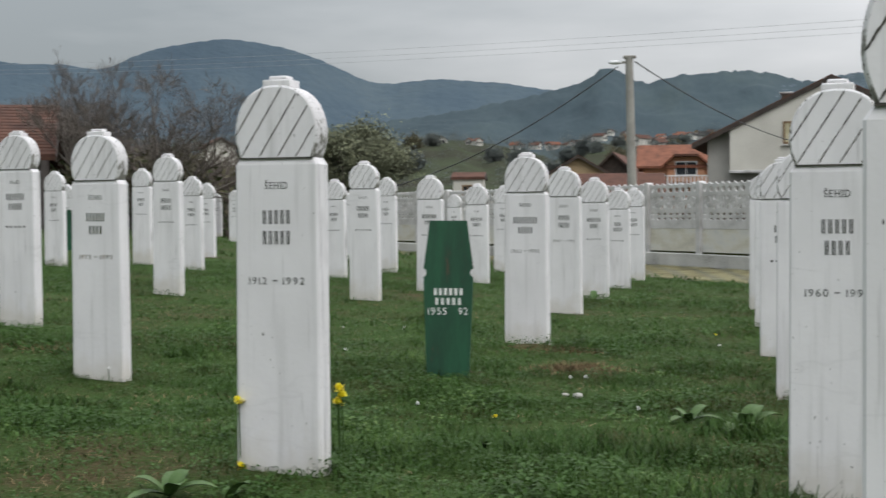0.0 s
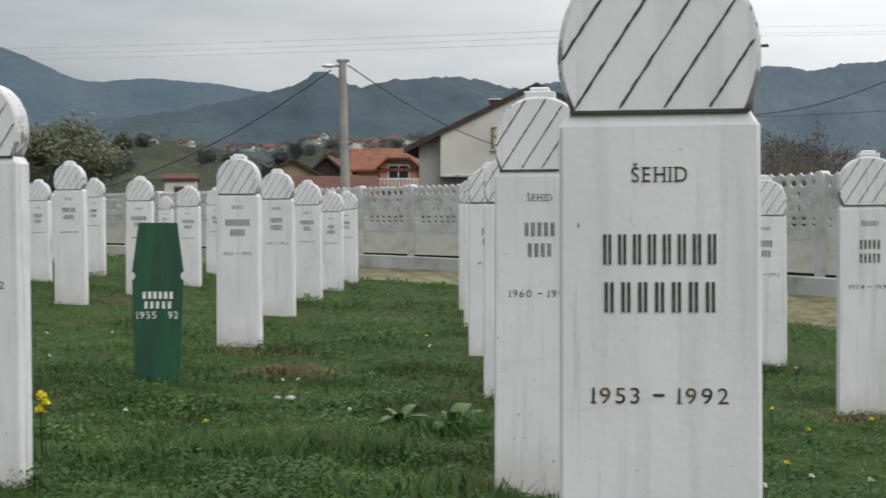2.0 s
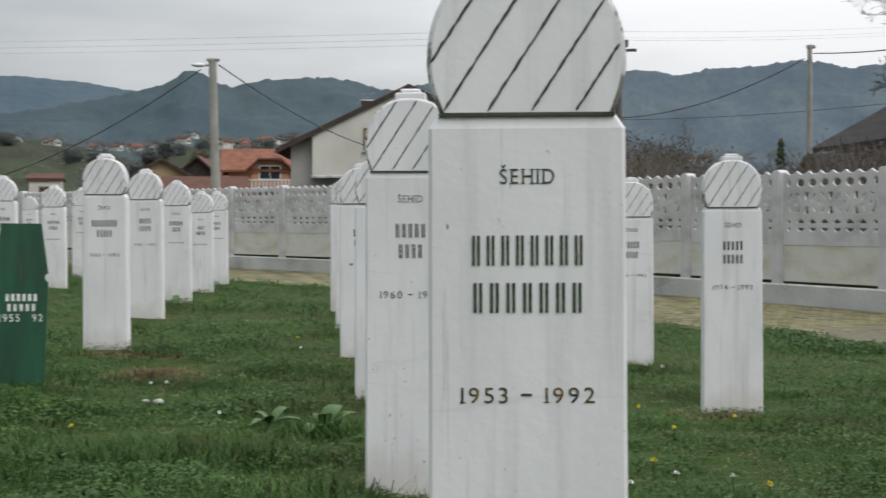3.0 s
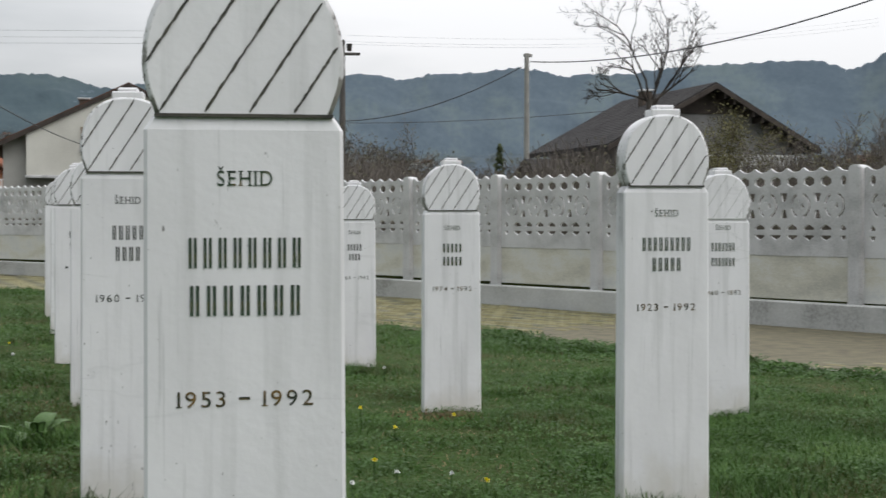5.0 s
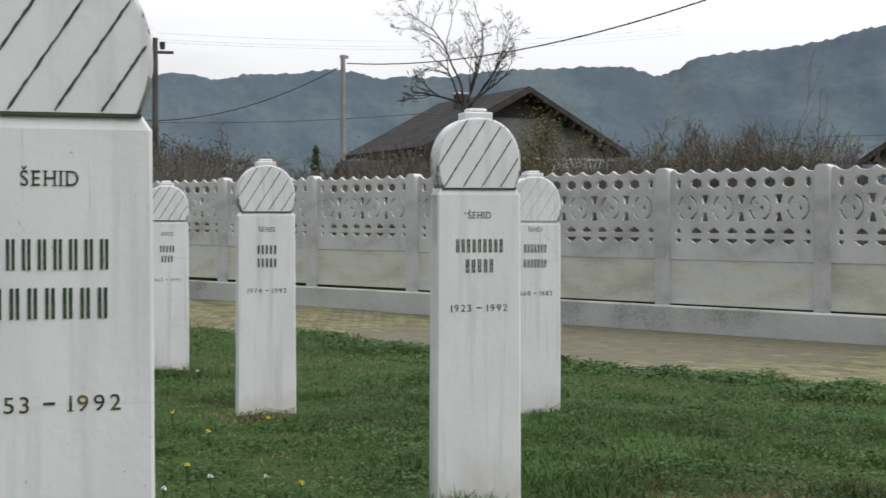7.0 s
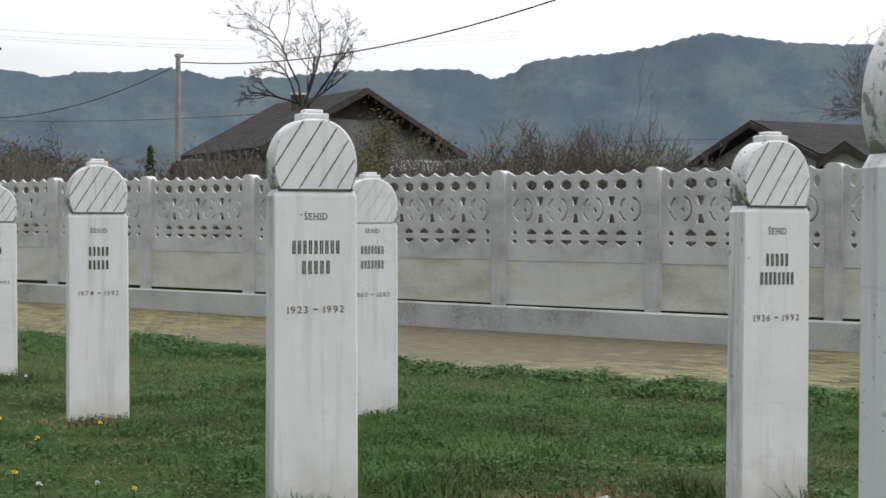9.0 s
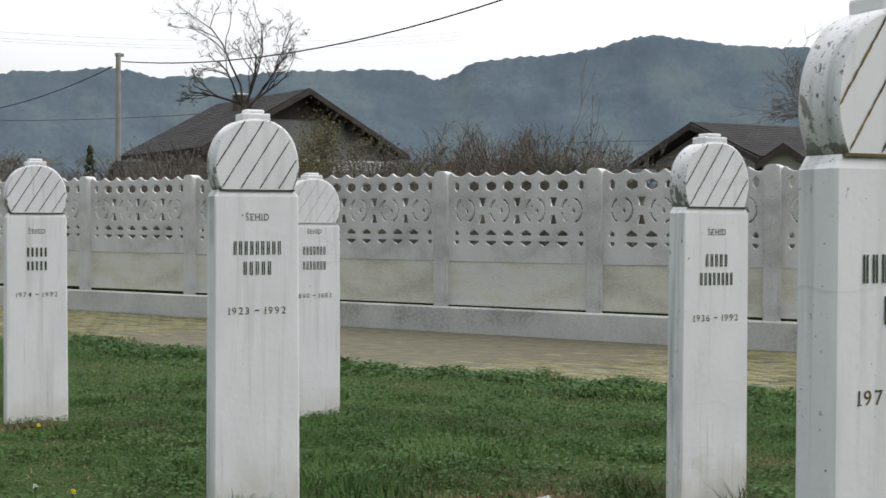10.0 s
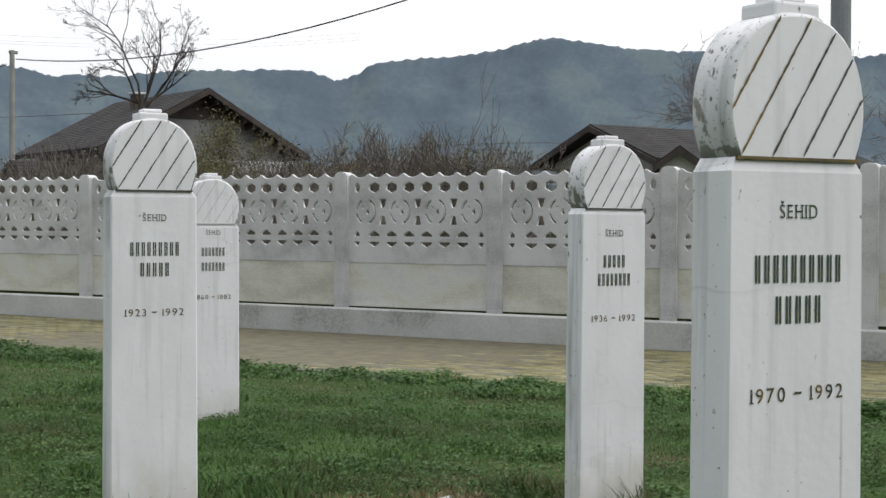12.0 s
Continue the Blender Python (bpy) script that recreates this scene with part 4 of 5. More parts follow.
def blades(name, seed, count, r0, r1, h0, h1, wide, mat, label, dry=False, a0=-21.0, a1=68.0):
    rng = np.random.default_rng(seed)
    x, y = scatter(rng, count, r0, r1, a0, a1)
    lush = lushness(x, y)
    keep = rng.uniform(0, 1, len(x)) < (np.clip(1.2 - 2.9 * lush, 0.03, 1) if dry else 0.3 + 0.8 * lush)
    x, y, lush = x[keep], y[keep], lush[keep]
    n = len(x)
    z = near_ground(x, y) - 0.005
    h = rng.uniform(h0, h1, n) * (0.6 if dry else 0.35 + 1.6 * lush ** 1.6)
    a, lean = rng.uniform(0, 2 * np.pi, n), rng.uniform(0.5, 1.9, n) * h * (2.2 if dry else 1.0)
    w = wide * rng.uniform(0.6, 1.3, n)
    dx, dy = np.cos(a), np.sin(a)
    sx, sy = -dy * w / 2, dx * w / 2
    P = np.zeros((n, 5, 3))
    P[:, 0] = np.stack([x - sx, y - sy, z], 1)
    P[:, 1] = np.stack([x + sx, y + sy, z], 1)
    mx, my, mz = x + dx * lean * 0.35, y + dy * lean * 0.35, z + h * 0.72
    P[:, 2] = np.stack([mx + sx * 0.8, my + sy * 0.8, mz], 1)
    P[:, 3] = np.stack([mx - sx * 0.8, my - sy * 0.8, mz], 1)
    P[:, 4] = np.stack([x + dx * lean, y + dy * lean, z + h * 0.85], 1)
    i = np.arange(n)[:, None] * 5
    T = np.concatenate([i + np.array([0, 1, 2]), i + np.array([0, 2, 3]), i + np.array([3, 2, 4])], 0)
    ob = put(name, raw_mesh(name, P.reshape(-1, 3), T, mat))
    tagged(ob, label, "grass", kind="stuff")


def weeds(name, seed, count, r0, r1, size, mat, label, full=True, edge=0.0, a0=-21.0):
    """Low leafy plants: leaves at all heights up to the top of the growth, small and large mixed."""
    rng = np.random.default_rng(seed)
    x, y = scatter(rng, count, r0, r1, a0)
    lush = lushness(x, y)
    keep = rng.uniform(0, 1, len(x)) < 0.05 + 0.95 * lush ** 1.3
    if edge:
        keep &= lawn_gap(x, y) < edge * lattice(x, y, 1.1, 12)
    x, y, lush = x[keep], y[keep], lush[keep]
    kind = lattice(x, y, 0.3, 9)
    k = 4
    n = len(x) * k
    x, y, lush, kind = (np.repeat(v, k) for v in (x, y, lush, kind))
    a = rng.uniform(0, 2 * np.pi, n)
    s = size * (0.35 + 0.75 * rng.uniform(0, 1, n) ** 2.0 + 1.3 * np.clip(kind - 0.5, 0, 1))
    st = s * rng.uniform(0.2, 1.8, n)
    dx, dy = np.cos(a), np.sin(a)
    cx, cy = x + dx * st, y + dy * st
    lift = 0.006 + (0.008 + 0.12 * lush ** 2.0) * rng.uniform(0, 1, n) ** 0.6
    cz = near_ground(cx, cy) + lift
    tilt = rng.uniform(-0.5, 0.85, n)
    slim = rng.uniform(0.5, 1.0, n)
    fx, fy, fz = dx * np.cos(tilt), dy * np.cos(tilt), -np.sin(tilt)
    shape = ((0, 0), (0.35, 0.42), (0.8, 0.38), (1.05, 0), (0.8, -0.38), (0.35, -0.42)) if full else ((0, 0), (0.55, 0.45), (1.05, 0), (0.55, -0.45))
    m = len(shape)
    P = np.zeros((n, m, 3))
    for j, (u, v) in enumerate(shape):
        P[:, j] = np.stack([cx + (fx * u - dy * v * slim) * s, cy + (fy * u + dx * v * slim) * s, cz + fz * u * s + abs(v) * 0.3 * s], 1)
    i = np.arange(n)[:, None] * m
    Q = np.concatenate([i + np.array([0, 1, 2, 3]), i + np.array([0, 3, 4, 5])], 0) if full else i + np.array([0, 1, 2, 3])
    ob = put(name, raw_mesh(name, P.reshape(-1, 3), Q, mat))
    tagged(ob, label, "weeds", kind="stuff")


blades("grass_near", 1, 270000, 4.3, 9.0, 0.020, 0.060, 0.0034, GRASS, "short green meadow grass between the headstones")
blades("grass_far", 2, 220000, 8.7, 24.0, 0.02, 0.060, 0.007, GRASS, "short green meadow grass behind the headstones")
blades("grass_distant", 3, 50000, 23.0, 55.0, 0.04, 0.09, 0.03, GRASS, "distant green grass towards the fence")
blades("grass_underfoot", 4, 40000, 0.3, 4.4, 0.025, 0.075, 0.008, GRASS, "short green grass where the camera stands", a0=-21.0, a1=339.0)
blades("grass_behind", 9, 40000, 4.3, 9.0, 0.03, 0.08, 0.014, GRASS, "short green grass behind the camera", a0=68.0, a1=339.0)
blades("dry_grass", 5, 120000, 4.3, 18.0, 0.012, 0.045, 0.004, DRY, "dry straw lying in the lawn", True)
weeds("weed_leaves", 6, 46000, 4.3, 7.2, 0.019, WEED, "low clover and dandelion leaves in the lawn")
weeds("weed_leaves_behind", 7, 50000, 7.0, 11.0, 0.021, WEED, "low clover leaves further back in the lawn", False)
weeds("weed_leaves_far", 8, 62000, 10.7, 23.0, 0.03, WEED, "low leafy weeds in the lawn", False)
weeds("edge_leaves", 10, 60000, 7.5, 15.0, 0.036, WEED, "leafy weeds crowding the edge of the paved path", True, 1.9, 26.0)


def tufts(name, seed, spots, label, mat=None):
    """Knots of taller, finer grass."""
    rng = np.random.default_rng(seed)
    P, T = [], []
    for cx, cy, wide, n, h in spots:
        x, y = rng.normal(cx, wide, n), rng.normal(cy, wide * 0.8, n)
        ok = lawn_gap(x, y) > 0
        x, y = x[ok], y[ok]
        m = len(x)
        z = near_ground(x, y)
        hh = 0.9 * h * rng.uniform(0.45, 1.15, m) * np.exp(-((x - cx) ** 2 + (y - cy) ** 2) / (3.5 * wide * wide))
        a, w = rng.uniform(0, 2 * np.pi, m), 0.0045 * rng.uniform(0.6, 1.2, m)
        ln = hh * rng.uniform(0.3, 1.5, m)
        dx, dy = np.cos(a), np.sin(a)
        Q = np.zeros((m, 3, 3))
        Q[:, 0] = np.stack([x - dy * w, y + dx * w, z], 1)
        Q[:, 1] = np.stack([x + dy * w, y - dx * w, z], 1)
        Q[:, 2] = np.stack([x + dx * ln, y + dy * ln, z + hh], 1)
        P.append(Q.reshape(-1, 3))
    P = np.concatenate(P)
    ob = put(name, raw_mesh(name, P, np.arange(len(P)).reshape(-1, 3), mat or GRASS))
    tagged(ob, label, "grass", kind="stuff")


def tuft_spots():
    rng = random.Random(12)
    out = [(0.1, 5.75, 0.3, 1300, 0.11), (0.35, 5.6, 0.28, 1300, 0.11), (0.65, 5.75, 0.3, 1300, 0.11), (-0.15, 5.5, 0.2, 700, 0.09), (0.95, 5.6, 0.15, 800, 0.12), (3.7, 4.35, 0.3, 1300, 0.10), (4.1, 4.6, 0.3, 1200, 0.10),
           (3.55, 4.9, 0.26, 1000, 0.09), (4.6, 4.7, 0.26, 1000, 0.10), (1.4, 6.2, 0.18, 900, 0.14), (4.68, 3.1, 0.06, 60, 0.2), (4.62, 3.12, 0.05, 40, 0.16), (3.1, 4.02, 0.06, 40, 0.1)]
    for _ in range(60):
        az, r = rng.uniform(-18, 60), rng.uniform(4.6, 13)
        out.append((r * math.sin(radians(az)), r * math.cos(radians(az)), rng.uniform(0.08, 0.3), 450, rng.uniform(0.06, 0.12)))
    # overgrown edge of the lawn along the path
    a, b = Vector((*FENCE[0], 0)), Vector((*FENCE[1], 0))
    d = (b - a).normalized()
    n = Vector((-d.y, d.x, 0))
    for i in range(9):
        p = a + d * (2.5 + i * 1.9) + n * (PATH_WIDE + rng.uniform(0.2, 0.7))
        out.append((p.x, p.y, rng.uniform(0.12, 0.3), 260, rng.uniform(0.06, 0.13)))
    return out


tufts("grass_tufts", 14, tuft_spots(), "taller tufts of green grass in the lawn and along the path")
tufts("dry_tufts", 15, [(0.80, 8.6, 0.16, 900, 0.10), (0.95, 8.75, 0.12, 500, 0.08), (0.75, 9.95, 0.16, 500, 0.05), (0.95, 9.8, 0.12, 300, 0.04), (-0.75, 8.9, 0.2, 400, 0.05), (3.6, 6.7, 0.22, 260, 0.045), (2.3, 7.3, 0.2, 400, 0.05), (-2.6, 9.2, 0.2, 400, 0.05),
                        (4.25, 3.75, 0.16, 500, 0.05), (3.9, 3.9, 0.2, 400, 0.05), (-1.2, 9.8, 0.25, 500, 0.05)], "dry reddish brown tufts in the lawn", DRY)


def bare_patch(x, y, rx, ry, seed, label):
    """A low uneven skin of earth with a ragged outline."""
    rng = random.Random(seed)
    bm = bmesh.new()
    n = 28
    mid = bm.verts.new((x, y, float(near_ground(np.array(x), np.array(y))) + 0.022))
    ring = []
    for i in range(n):
        a, f = 2 * math.pi * i / n, rng.uniform(0.65, 1.15)
        px, py = x + rx * f * math.cos(a), y + ry * f * math.sin(a)
        ring.append(bm.verts.new((px, py, float(near_ground(np.array(px), np.array(py))) + 0.004)))
    for i in range(n):
        bm.faces.new((mid, ring[i], ring[(i + 1) % n]))
    tagged(part("bare_patch", bm, BARE_SOIL), label, "soil", kind="structure")


for k, (x, y, rx, ry) in enumerate(((4.22, 3.72, 0.3, 0.12), (0.68, 10.15, 0.22, 0.14), (0.05, 8.45, 0.2, 0.12), (3.74, 6.78, 0.25, 0.1), (-0.8, 9.0, 0.3, 0.1))):
    bare_patch(x, y, rx, ry, k, "bare brown earth showing through the lawn")


def pebble(x, y, s, seed):
    bm = bmesh.new()
    bmesh.ops.create_icosphere(bm, subdivisions=2, radius=s)
    for v in bm.verts:
        v.co *= 1 + 0.25 * noise.noise(v.co * (1.6 / s) + Vector((seed, 0, 0)))
        v.co.z *= 0.55
    ob = part("pebble", bm, PEBBLE, None, "", pose(x, y, float(near_ground(np.array(x), np.array(y))) + s * 0.35), True)
    tagged(ob, "small pale pebble lying on the lawn", "pebble")


for k, (x, y, s) in enumerate(((4.2, 3.7, 0.035), (4.27, 3.74, 0.022), (4.12, 3.72, 0.018), (0.72, 7.4, 0.03), (-0.62, 8.75, 0.03), (0.66, 7.45, 0.02))):
    pebble(x, y, s, k)


# ---- houses beyond the fence ----
def at(az, dist, z=0.0):
    return Vector((dist * math.sin(radians(az)), dist * math.cos(radians(az)), z))


def roof_slabs(w, l, eave, ridge, over=0.6, thick=0.18):
    """Two sloping slabs over a gable house of width w and length l."""
    out = []
    run = w / 2
    pitch = (ridge - eave) / run
    for s in (-1, 1):
        bm = bmesh.new()
        ex, ez = s * (run + over), eave - pitch * over
        prof = [(0, ridge), (ex, ez), (ex, ez + thick), (0, ridge + thick)]
        a = [bm.verts.new((x, -over, z)) for x, z in prof]
        b = [bm.verts.new((x, l + over, z)) for x, z in prof]
        bm.faces.new(a)
        bm.faces.new(b[::-1])
        for i in range(4):
            bm.faces.new((a[i], b[i], b[(i + 1) % 4], a[(i + 1) % 4]))
        bmesh.ops.recalc_face_normals(bm, faces=bm.faces[:])
        out.append(bm)
    return out


def verge_boards(w, eave, ridge, over, y, deep=0.19):
    run = w / 2
    pitch = (ridge - eave) / run
    for s in (-1, 1):
        prof = [(0, ridge - 0.06), (s * (run + over), eave - pitch * over - 0.06), (s * (run + over), eave - pitch * over + deep - 0.06), (0, ridge + deep - 0.06)]
        yield prism(prof, y - 0.06, y)


def window(parent, x, y, z, w, h, turn=0, frame_mat=None, pane_mat=None):
    """A window with a frame, a sill and a pane, standing 3 cm proud of the wall at local y."""
    fr = bmesh.new()
    t = 0.09
    for a in ((-w / 2 - t, w / 2 + t, -h / 2 - t, -h / 2), (-w / 2 - t, w / 2 + t, h / 2, h / 2 + t), (-w / 2 - t, -w / 2, -h / 2, h / 2), (w / 2, w / 2 + t, -h / 2, h / 2), (-0.03, 0.03, -h / 2, h / 2)):
        box(fr, a[0], a[1], -0.06, 0.02, a[2], a[3])
    wi = part("window", fr, frame_mat or FRAME, parent, m=pose(x, y, z, 0, 0, turn))
    pb = bmesh.new()
    box(pb, -w / 2, w / 2, -0.03, 0.015, -h / 2, h / 2)
    part("pane", pb, pane_mat or PANE, wi)
    sb = bmesh.new()
    box(sb, -w / 2 - 0.15, w / 2 + 0.15, -0.14, 0.0, -h / 2 - t - 0.06, -h / 2 - t)
    part("sill", sb, CONCRETE, wi)


def house(p, turn, w, l, eave, ridge, wall, roof, label, over=0.6, group="", chimney=None, verge=True):
    """A gable house: local x along its gable, y along its ridge, the front gable at y = 0; heights over its own ground."""
    h = thing("house", pose(p[0], p[1], p[2], 0, 0, turn), label, "house", group)
    prof = [(-w / 2, -6.0), (w / 2, -6.0), (w / 2, eave), (0, ridge - 0.02), (-w / 2, eave)]
    part("wall", prism(prof, 0, l), wall, h)
    for bm in roof_slabs(w, l, eave, ridge, over):
        part("roof", bm, roof, h)
    if verge:
        for y in (-over, l + over + 0.06):
            for bm in verge_boards(w, eave, ridge, over, y):
                part("verge_board", bm, TIMBER, h)
    if chimney:
        cx, cy, ct = chimney
        part("chimney", soft_box(cx - 0.22, cx + 0.22, cy - 0.22, cy + 0.22, eave, ct, 0.03, 1), BRICK, h)
        part("chimney_cap", soft_box(cx - 0.28, cx + 0.28, cy - 0.28, cy + 0.28, ct, ct + 0.08, 0.02, 1), CONCRETE, h)
    return h


def roof_courses(h, w, l, eave, ridge, over, roof, side, n=22, lip=0.018):
    """Rows of tiles standing a little proud on one slope."""
    run = w / 2 + over
    pitch = (ridge - eave) / (w / 2)
    for i in range(n):
        f0, f1 = i / n, (i + 1) / n
        bm = bmesh.new()
        x0, x1 = side * run * f0, side * run * f1
        z0, z1 = ridge - pitch * run * f0 + 0.185, ridge - pitch * run * f1 + 0.185
        prof = [(x0, z0), (x1, z1 + lip), (x1, z1), (x0, z0 - 0.01)]
        part("roof_course", prism(prof, -over, l + over), roof, h)


# white house, its upper floor built out over the lower one
wh = house(at(15.4, 60), -15.4, 10.0, 11, 4.35, 6.75, WALL_GREY, ROOF_OLD, "cream rendered house with a low brown gable roof", 0.6, chimney=(-1.85, 2.2, 6.4))
part("upper_floor", prism([(-4.05, 3.1), (4.05, 3.1), (4.05, 4.78), (0, 6.68), (-4.05, 4.78)], -0.55, 0.02), WALL_WHITE, wh, "cream rendered upper floor")
window(wh, -1.6, -0.55, 4.6, 0.45, 0.75, frame_mat=FRAME, pane_mat=BLIND)
part("ledge", soft_box(-4.1, 4.1, -0.62, 0.0, 2.98, 3.1, 0.02, 1), CONCRETE, wh)

# orange house with two dormers
oh = house(at(8.15, 120), -99.5, 7.6, 13, 5.35, 7.0, WALL_ORANGE, ROOF_RED, "orange rendered house with orange tile roof and dormers", 0.6)
for dy in (3.4, 8.4):
    part("dormer", prism([(dy - 1.5, 4.0), (dy + 1.5, 4.0), (dy + 1.5, 5.5), (dy + 0.9, 6.0), (dy - 0.9, 6.0), (dy - 1.5, 5.5)], -4.2, -0.6), WALL_ORANGE, oh, m=pose(0, 0, 0, 0, 0, 90))
    part("dormer_roof", prism([(dy - 0.95, 6.02), (dy + 0.95, 6.02), (dy + 0.95, 6.2), (dy - 0.95, 6.2)], -4.9, -0.4), ROOF_OLD, oh, m=pose(0, 0, 0, 0, 0, 90))
    for sgn in (-1, 1):
        part("dormer_roof", prism([(dy + sgn * 0.95, 6.02), (dy + sgn * 2.1, 5.0), (dy + sgn * 2.1, 5.18), (dy + sgn * 0.95, 6.2)], -4.9, -0.4), ROOF_RED, oh, m=pose(0, 0, 0, 0, 0, 90))
    window(oh, 4.2, dy, 5.05, 1.6, 1.0, 90, RAIL)
part("balcony", soft_box(3.8, 5.2, 1.0, 12.6, 3.6, 3.8, 0.02, 1), CONCRETE, oh)
for i in range(38):
    b = bmesh.new()
    box(b, 5.11, 5.15, 1.0 + i * 0.3, 1.1 + i * 0.3, 3.8, 4.4)
    part("baluster", b, RAIL, oh)
part("rail", soft_box(5.08, 5.17, 1.0, 12.4, 4.4, 4.48, 0.01, 1), RAIL, oh)

h = house(at(5.5, 112), -5.5, 5.2, 9, 4.4, 5.9, WALL_OCHRE, ROOF_OLD, "ochre house with a brown tile gable roof", 0.5)
window(h, 0.4, 0, 3.9, 0.8, 0.7)
h = house(at(6.9, 125), -14, 4.0, 9, 4.9, 6.7, TIMBER, ROOF_OLD, "brown timber-clad house with old tile roof", 0.5)
b = bmesh.new()
bmesh.ops.create_cone(b, cap_ends=True, segments=20, radius1=0.45, radius2=0.38, depth=0.1)
part("satellite_dish", b, RAIL, h, "white satellite dish", pose(1.2, -0.6, 4.6, 70, 0, 20))
h = house(at(5.1, 84), -96.5, 5, 5.2, 2.6, 3.6, WALL_GREY, ROOF_OLD, "low outbuilding with a brown tile roof", 0.4)
h = house(at(0.5, 92), -95, 2.2, 1.9, 3.7, 4.0, WALL_WHITE, ROOF_OLD, "small white hut with a red tile roof", 0.12)
window(h, 1.1, 0.9, 3.0, 0.5, 0.5, 90)

# house among trees, seen at the start only
lh = house(at(-21.5, 52), -77, 7.0, 5.3, 3.45, 5.12, TIMBER, ROOF_OLD, "house with a weathered red tile roof behind bare trees", 0.5)
roof_courses(lh, 7.0, 5.3, 3.45, 5.12, 0.5, ROOF_OLD, 1, 16)

h = house(at(-8.9, 150, 6.4), 20, 3.2, 4, 2.4, 3.3, WALL_WHITE, ROOF_OLD, "white house glimpsed through bare branches", 0.3)

# dark-roofed house behind the fence
dh = house(Vector((33.95, 42.7, 0)), -11.4, 7.3, 7.1, 4.3, 6.28, WALL_CEMENT, ROOF_DARK, "grey house with a dark brown tile roof behind the fence", 0.75, chimney=(-0.9, 3.6, 6.45))
roof_courses(dh, 7.3, 7.1, 4.3, 6.28, 0.75, ROOF_DARK, -1, 26, 0.012)
part("gable_cladding", prism([(-1.7, 5.32), (1.7, 5.32), (0, 6.26)], -0.08, 0.0), TIMBER, dh, "dark timber gable")
for i in range(9):
    f = (i + 1) / 10
    b = bmesh.new()
    box(b, -0.05 + 3.9 * f, 0.05 + 3.9 * f, -0.72, 0.0, 6.3 - 2.19 * f - 0.22, 6.3 - 2.19 * f)
    part("rafter_end", b, TIMBER, dh)
part("balcony", soft_box(-0.6, 3.4, -1.3, 0.0, 2.8, 2.95, 0.02, 1), CONCRETE, dh)
for i in range(20):
    b = bmesh.new()
    box(b, -0.5 + i * 0.2, -0.38 + i * 0.2, -1.28, -1.24, 2.95, 3.65)
    part("baluster", b, CURB, dh)
part("rail", soft_box(-0.6, 3.4, -1.3, -1.22, 3.65, 3.73, 0.01, 1), CURB, dh)
window(dh, -1.8, 0, 3.2, 1.0, 1.0)
# its low slatted shed
sh = house(at(31.5, 55), -105, 4.5, 2.3, 2.55, 3.5, TIMBER, ROOF_DARK, "low dark shed with a slatted tile roof", 0.3)
roof_courses(sh, 4.5, 2.3, 2.55, 3.5, 0.3, ROOF_DARK, 1, 9)

# second dark-roofed house
dh3 = house(Vector((36.8, 26.0, 0)), -105, 5.0, 9.0, 3.4, 4.35, WALL_WHITE, ROOF_DARK, "cream house with a dark brown roof behind the fence", 0.6)
roof_courses(dh3, 5.0, 9.0, 3.4, 4.35, 0.6, ROOF_DARK, 1, 16, 0.008)
window(dh3, -1.4, 0, 2.7, 0.8, 0.8)
h = house(at(57.75, 40), -57, 1.1, 3.0, 3.0, 3.4, WALL_WHITE, ROOF_DARK, "small cream annexe with a tile roof", 0.2)


def village():
    rng = random.Random(11)
    groups = [(3.0, 14.5, 640, 1250, 62, 0.62), (-6.5, 1.5, 600, 900, 8, 0.5), (46.7, 47.3, 236, 240, 1, 0.34), (43.8, 45.2, 236, 244, 3, 0.33), (47.6, 48.8, 238, 244, 2, 0.3), (24, 29.5, 605, 1000, 6, 0.5), (-10, -7.5, 220, 300, 2, 0.6)]
    for a0, a1, d0, d1, n, size in groups:
        for _ in range(n):
            az, d = rng.uniform(a0, a1), rng.uniform(d0, d1)
            p = at(az, d)
            p.z = float(land(np.array(p.x), np.array(p.y))) + 0.3 + (4.6 if size < 0.4 else 0.0)
            w, l, e = rng.uniform(6, 9) * size, rng.uniform(8, 12) * size, rng.uniform(3.0, 5.5) * size
            wall = rng.choice((WALL_WHITE, WALL_WHITE, WALL_OCHRE, WALL_GREY, WALL_GREY))
            roof = rng.choice((ROOF_RED, ROOF_OLD, ROOF_OLD, ROOF_DARK))
            words = {WALL_WHITE.name: "white", WALL_OCHRE.name: "ochre", WALL_GREY.name: "grey"}[wall.name]
            hh = house(p, rng.uniform(-90, 90), w, l, e, e + w * 0.33, wall, roof, "distant %s village house with a tiled gable roof" % words, 0.5, "village houses", verge=False)
            for k in (-1, 1):
                for y0 in (-0.03,):
                    b = bmesh.new()
                    box(b, k * w * 0.22 - 0.5, k * w * 0.22 + 0.5, y0, 0.0, e - 1.9, e - 0.7)
                    part("window", b, PANE, hh)


village()


# ---- poles and wires ----
def pole(p, height, r0, r1, mat, label, name="utility_pole", lean=(0, 0)):
    u = thing(name, pose(p.x, p.y, p.z), label, "utility pole")
    bm = bmesh.new()
    vs, fs = tube([(0, 0, -0.5), (lean[0] * 0.5, lean[1] * 0.5, height / 2), (lean[0], lean[1], height)], [r0, (r0 + r1) / 2, r1], 14)
    bv = [bm.verts.new(v) for v in vs]
    for f in fs:
        bm.faces.new([bv[i] for i in f])
    bm.faces.new(bv[-14:])
    bmesh.ops.recalc_face_normals(bm, faces=bm.faces[:])
    part("shaft", bm, mat, u, smooth=False)
    return u


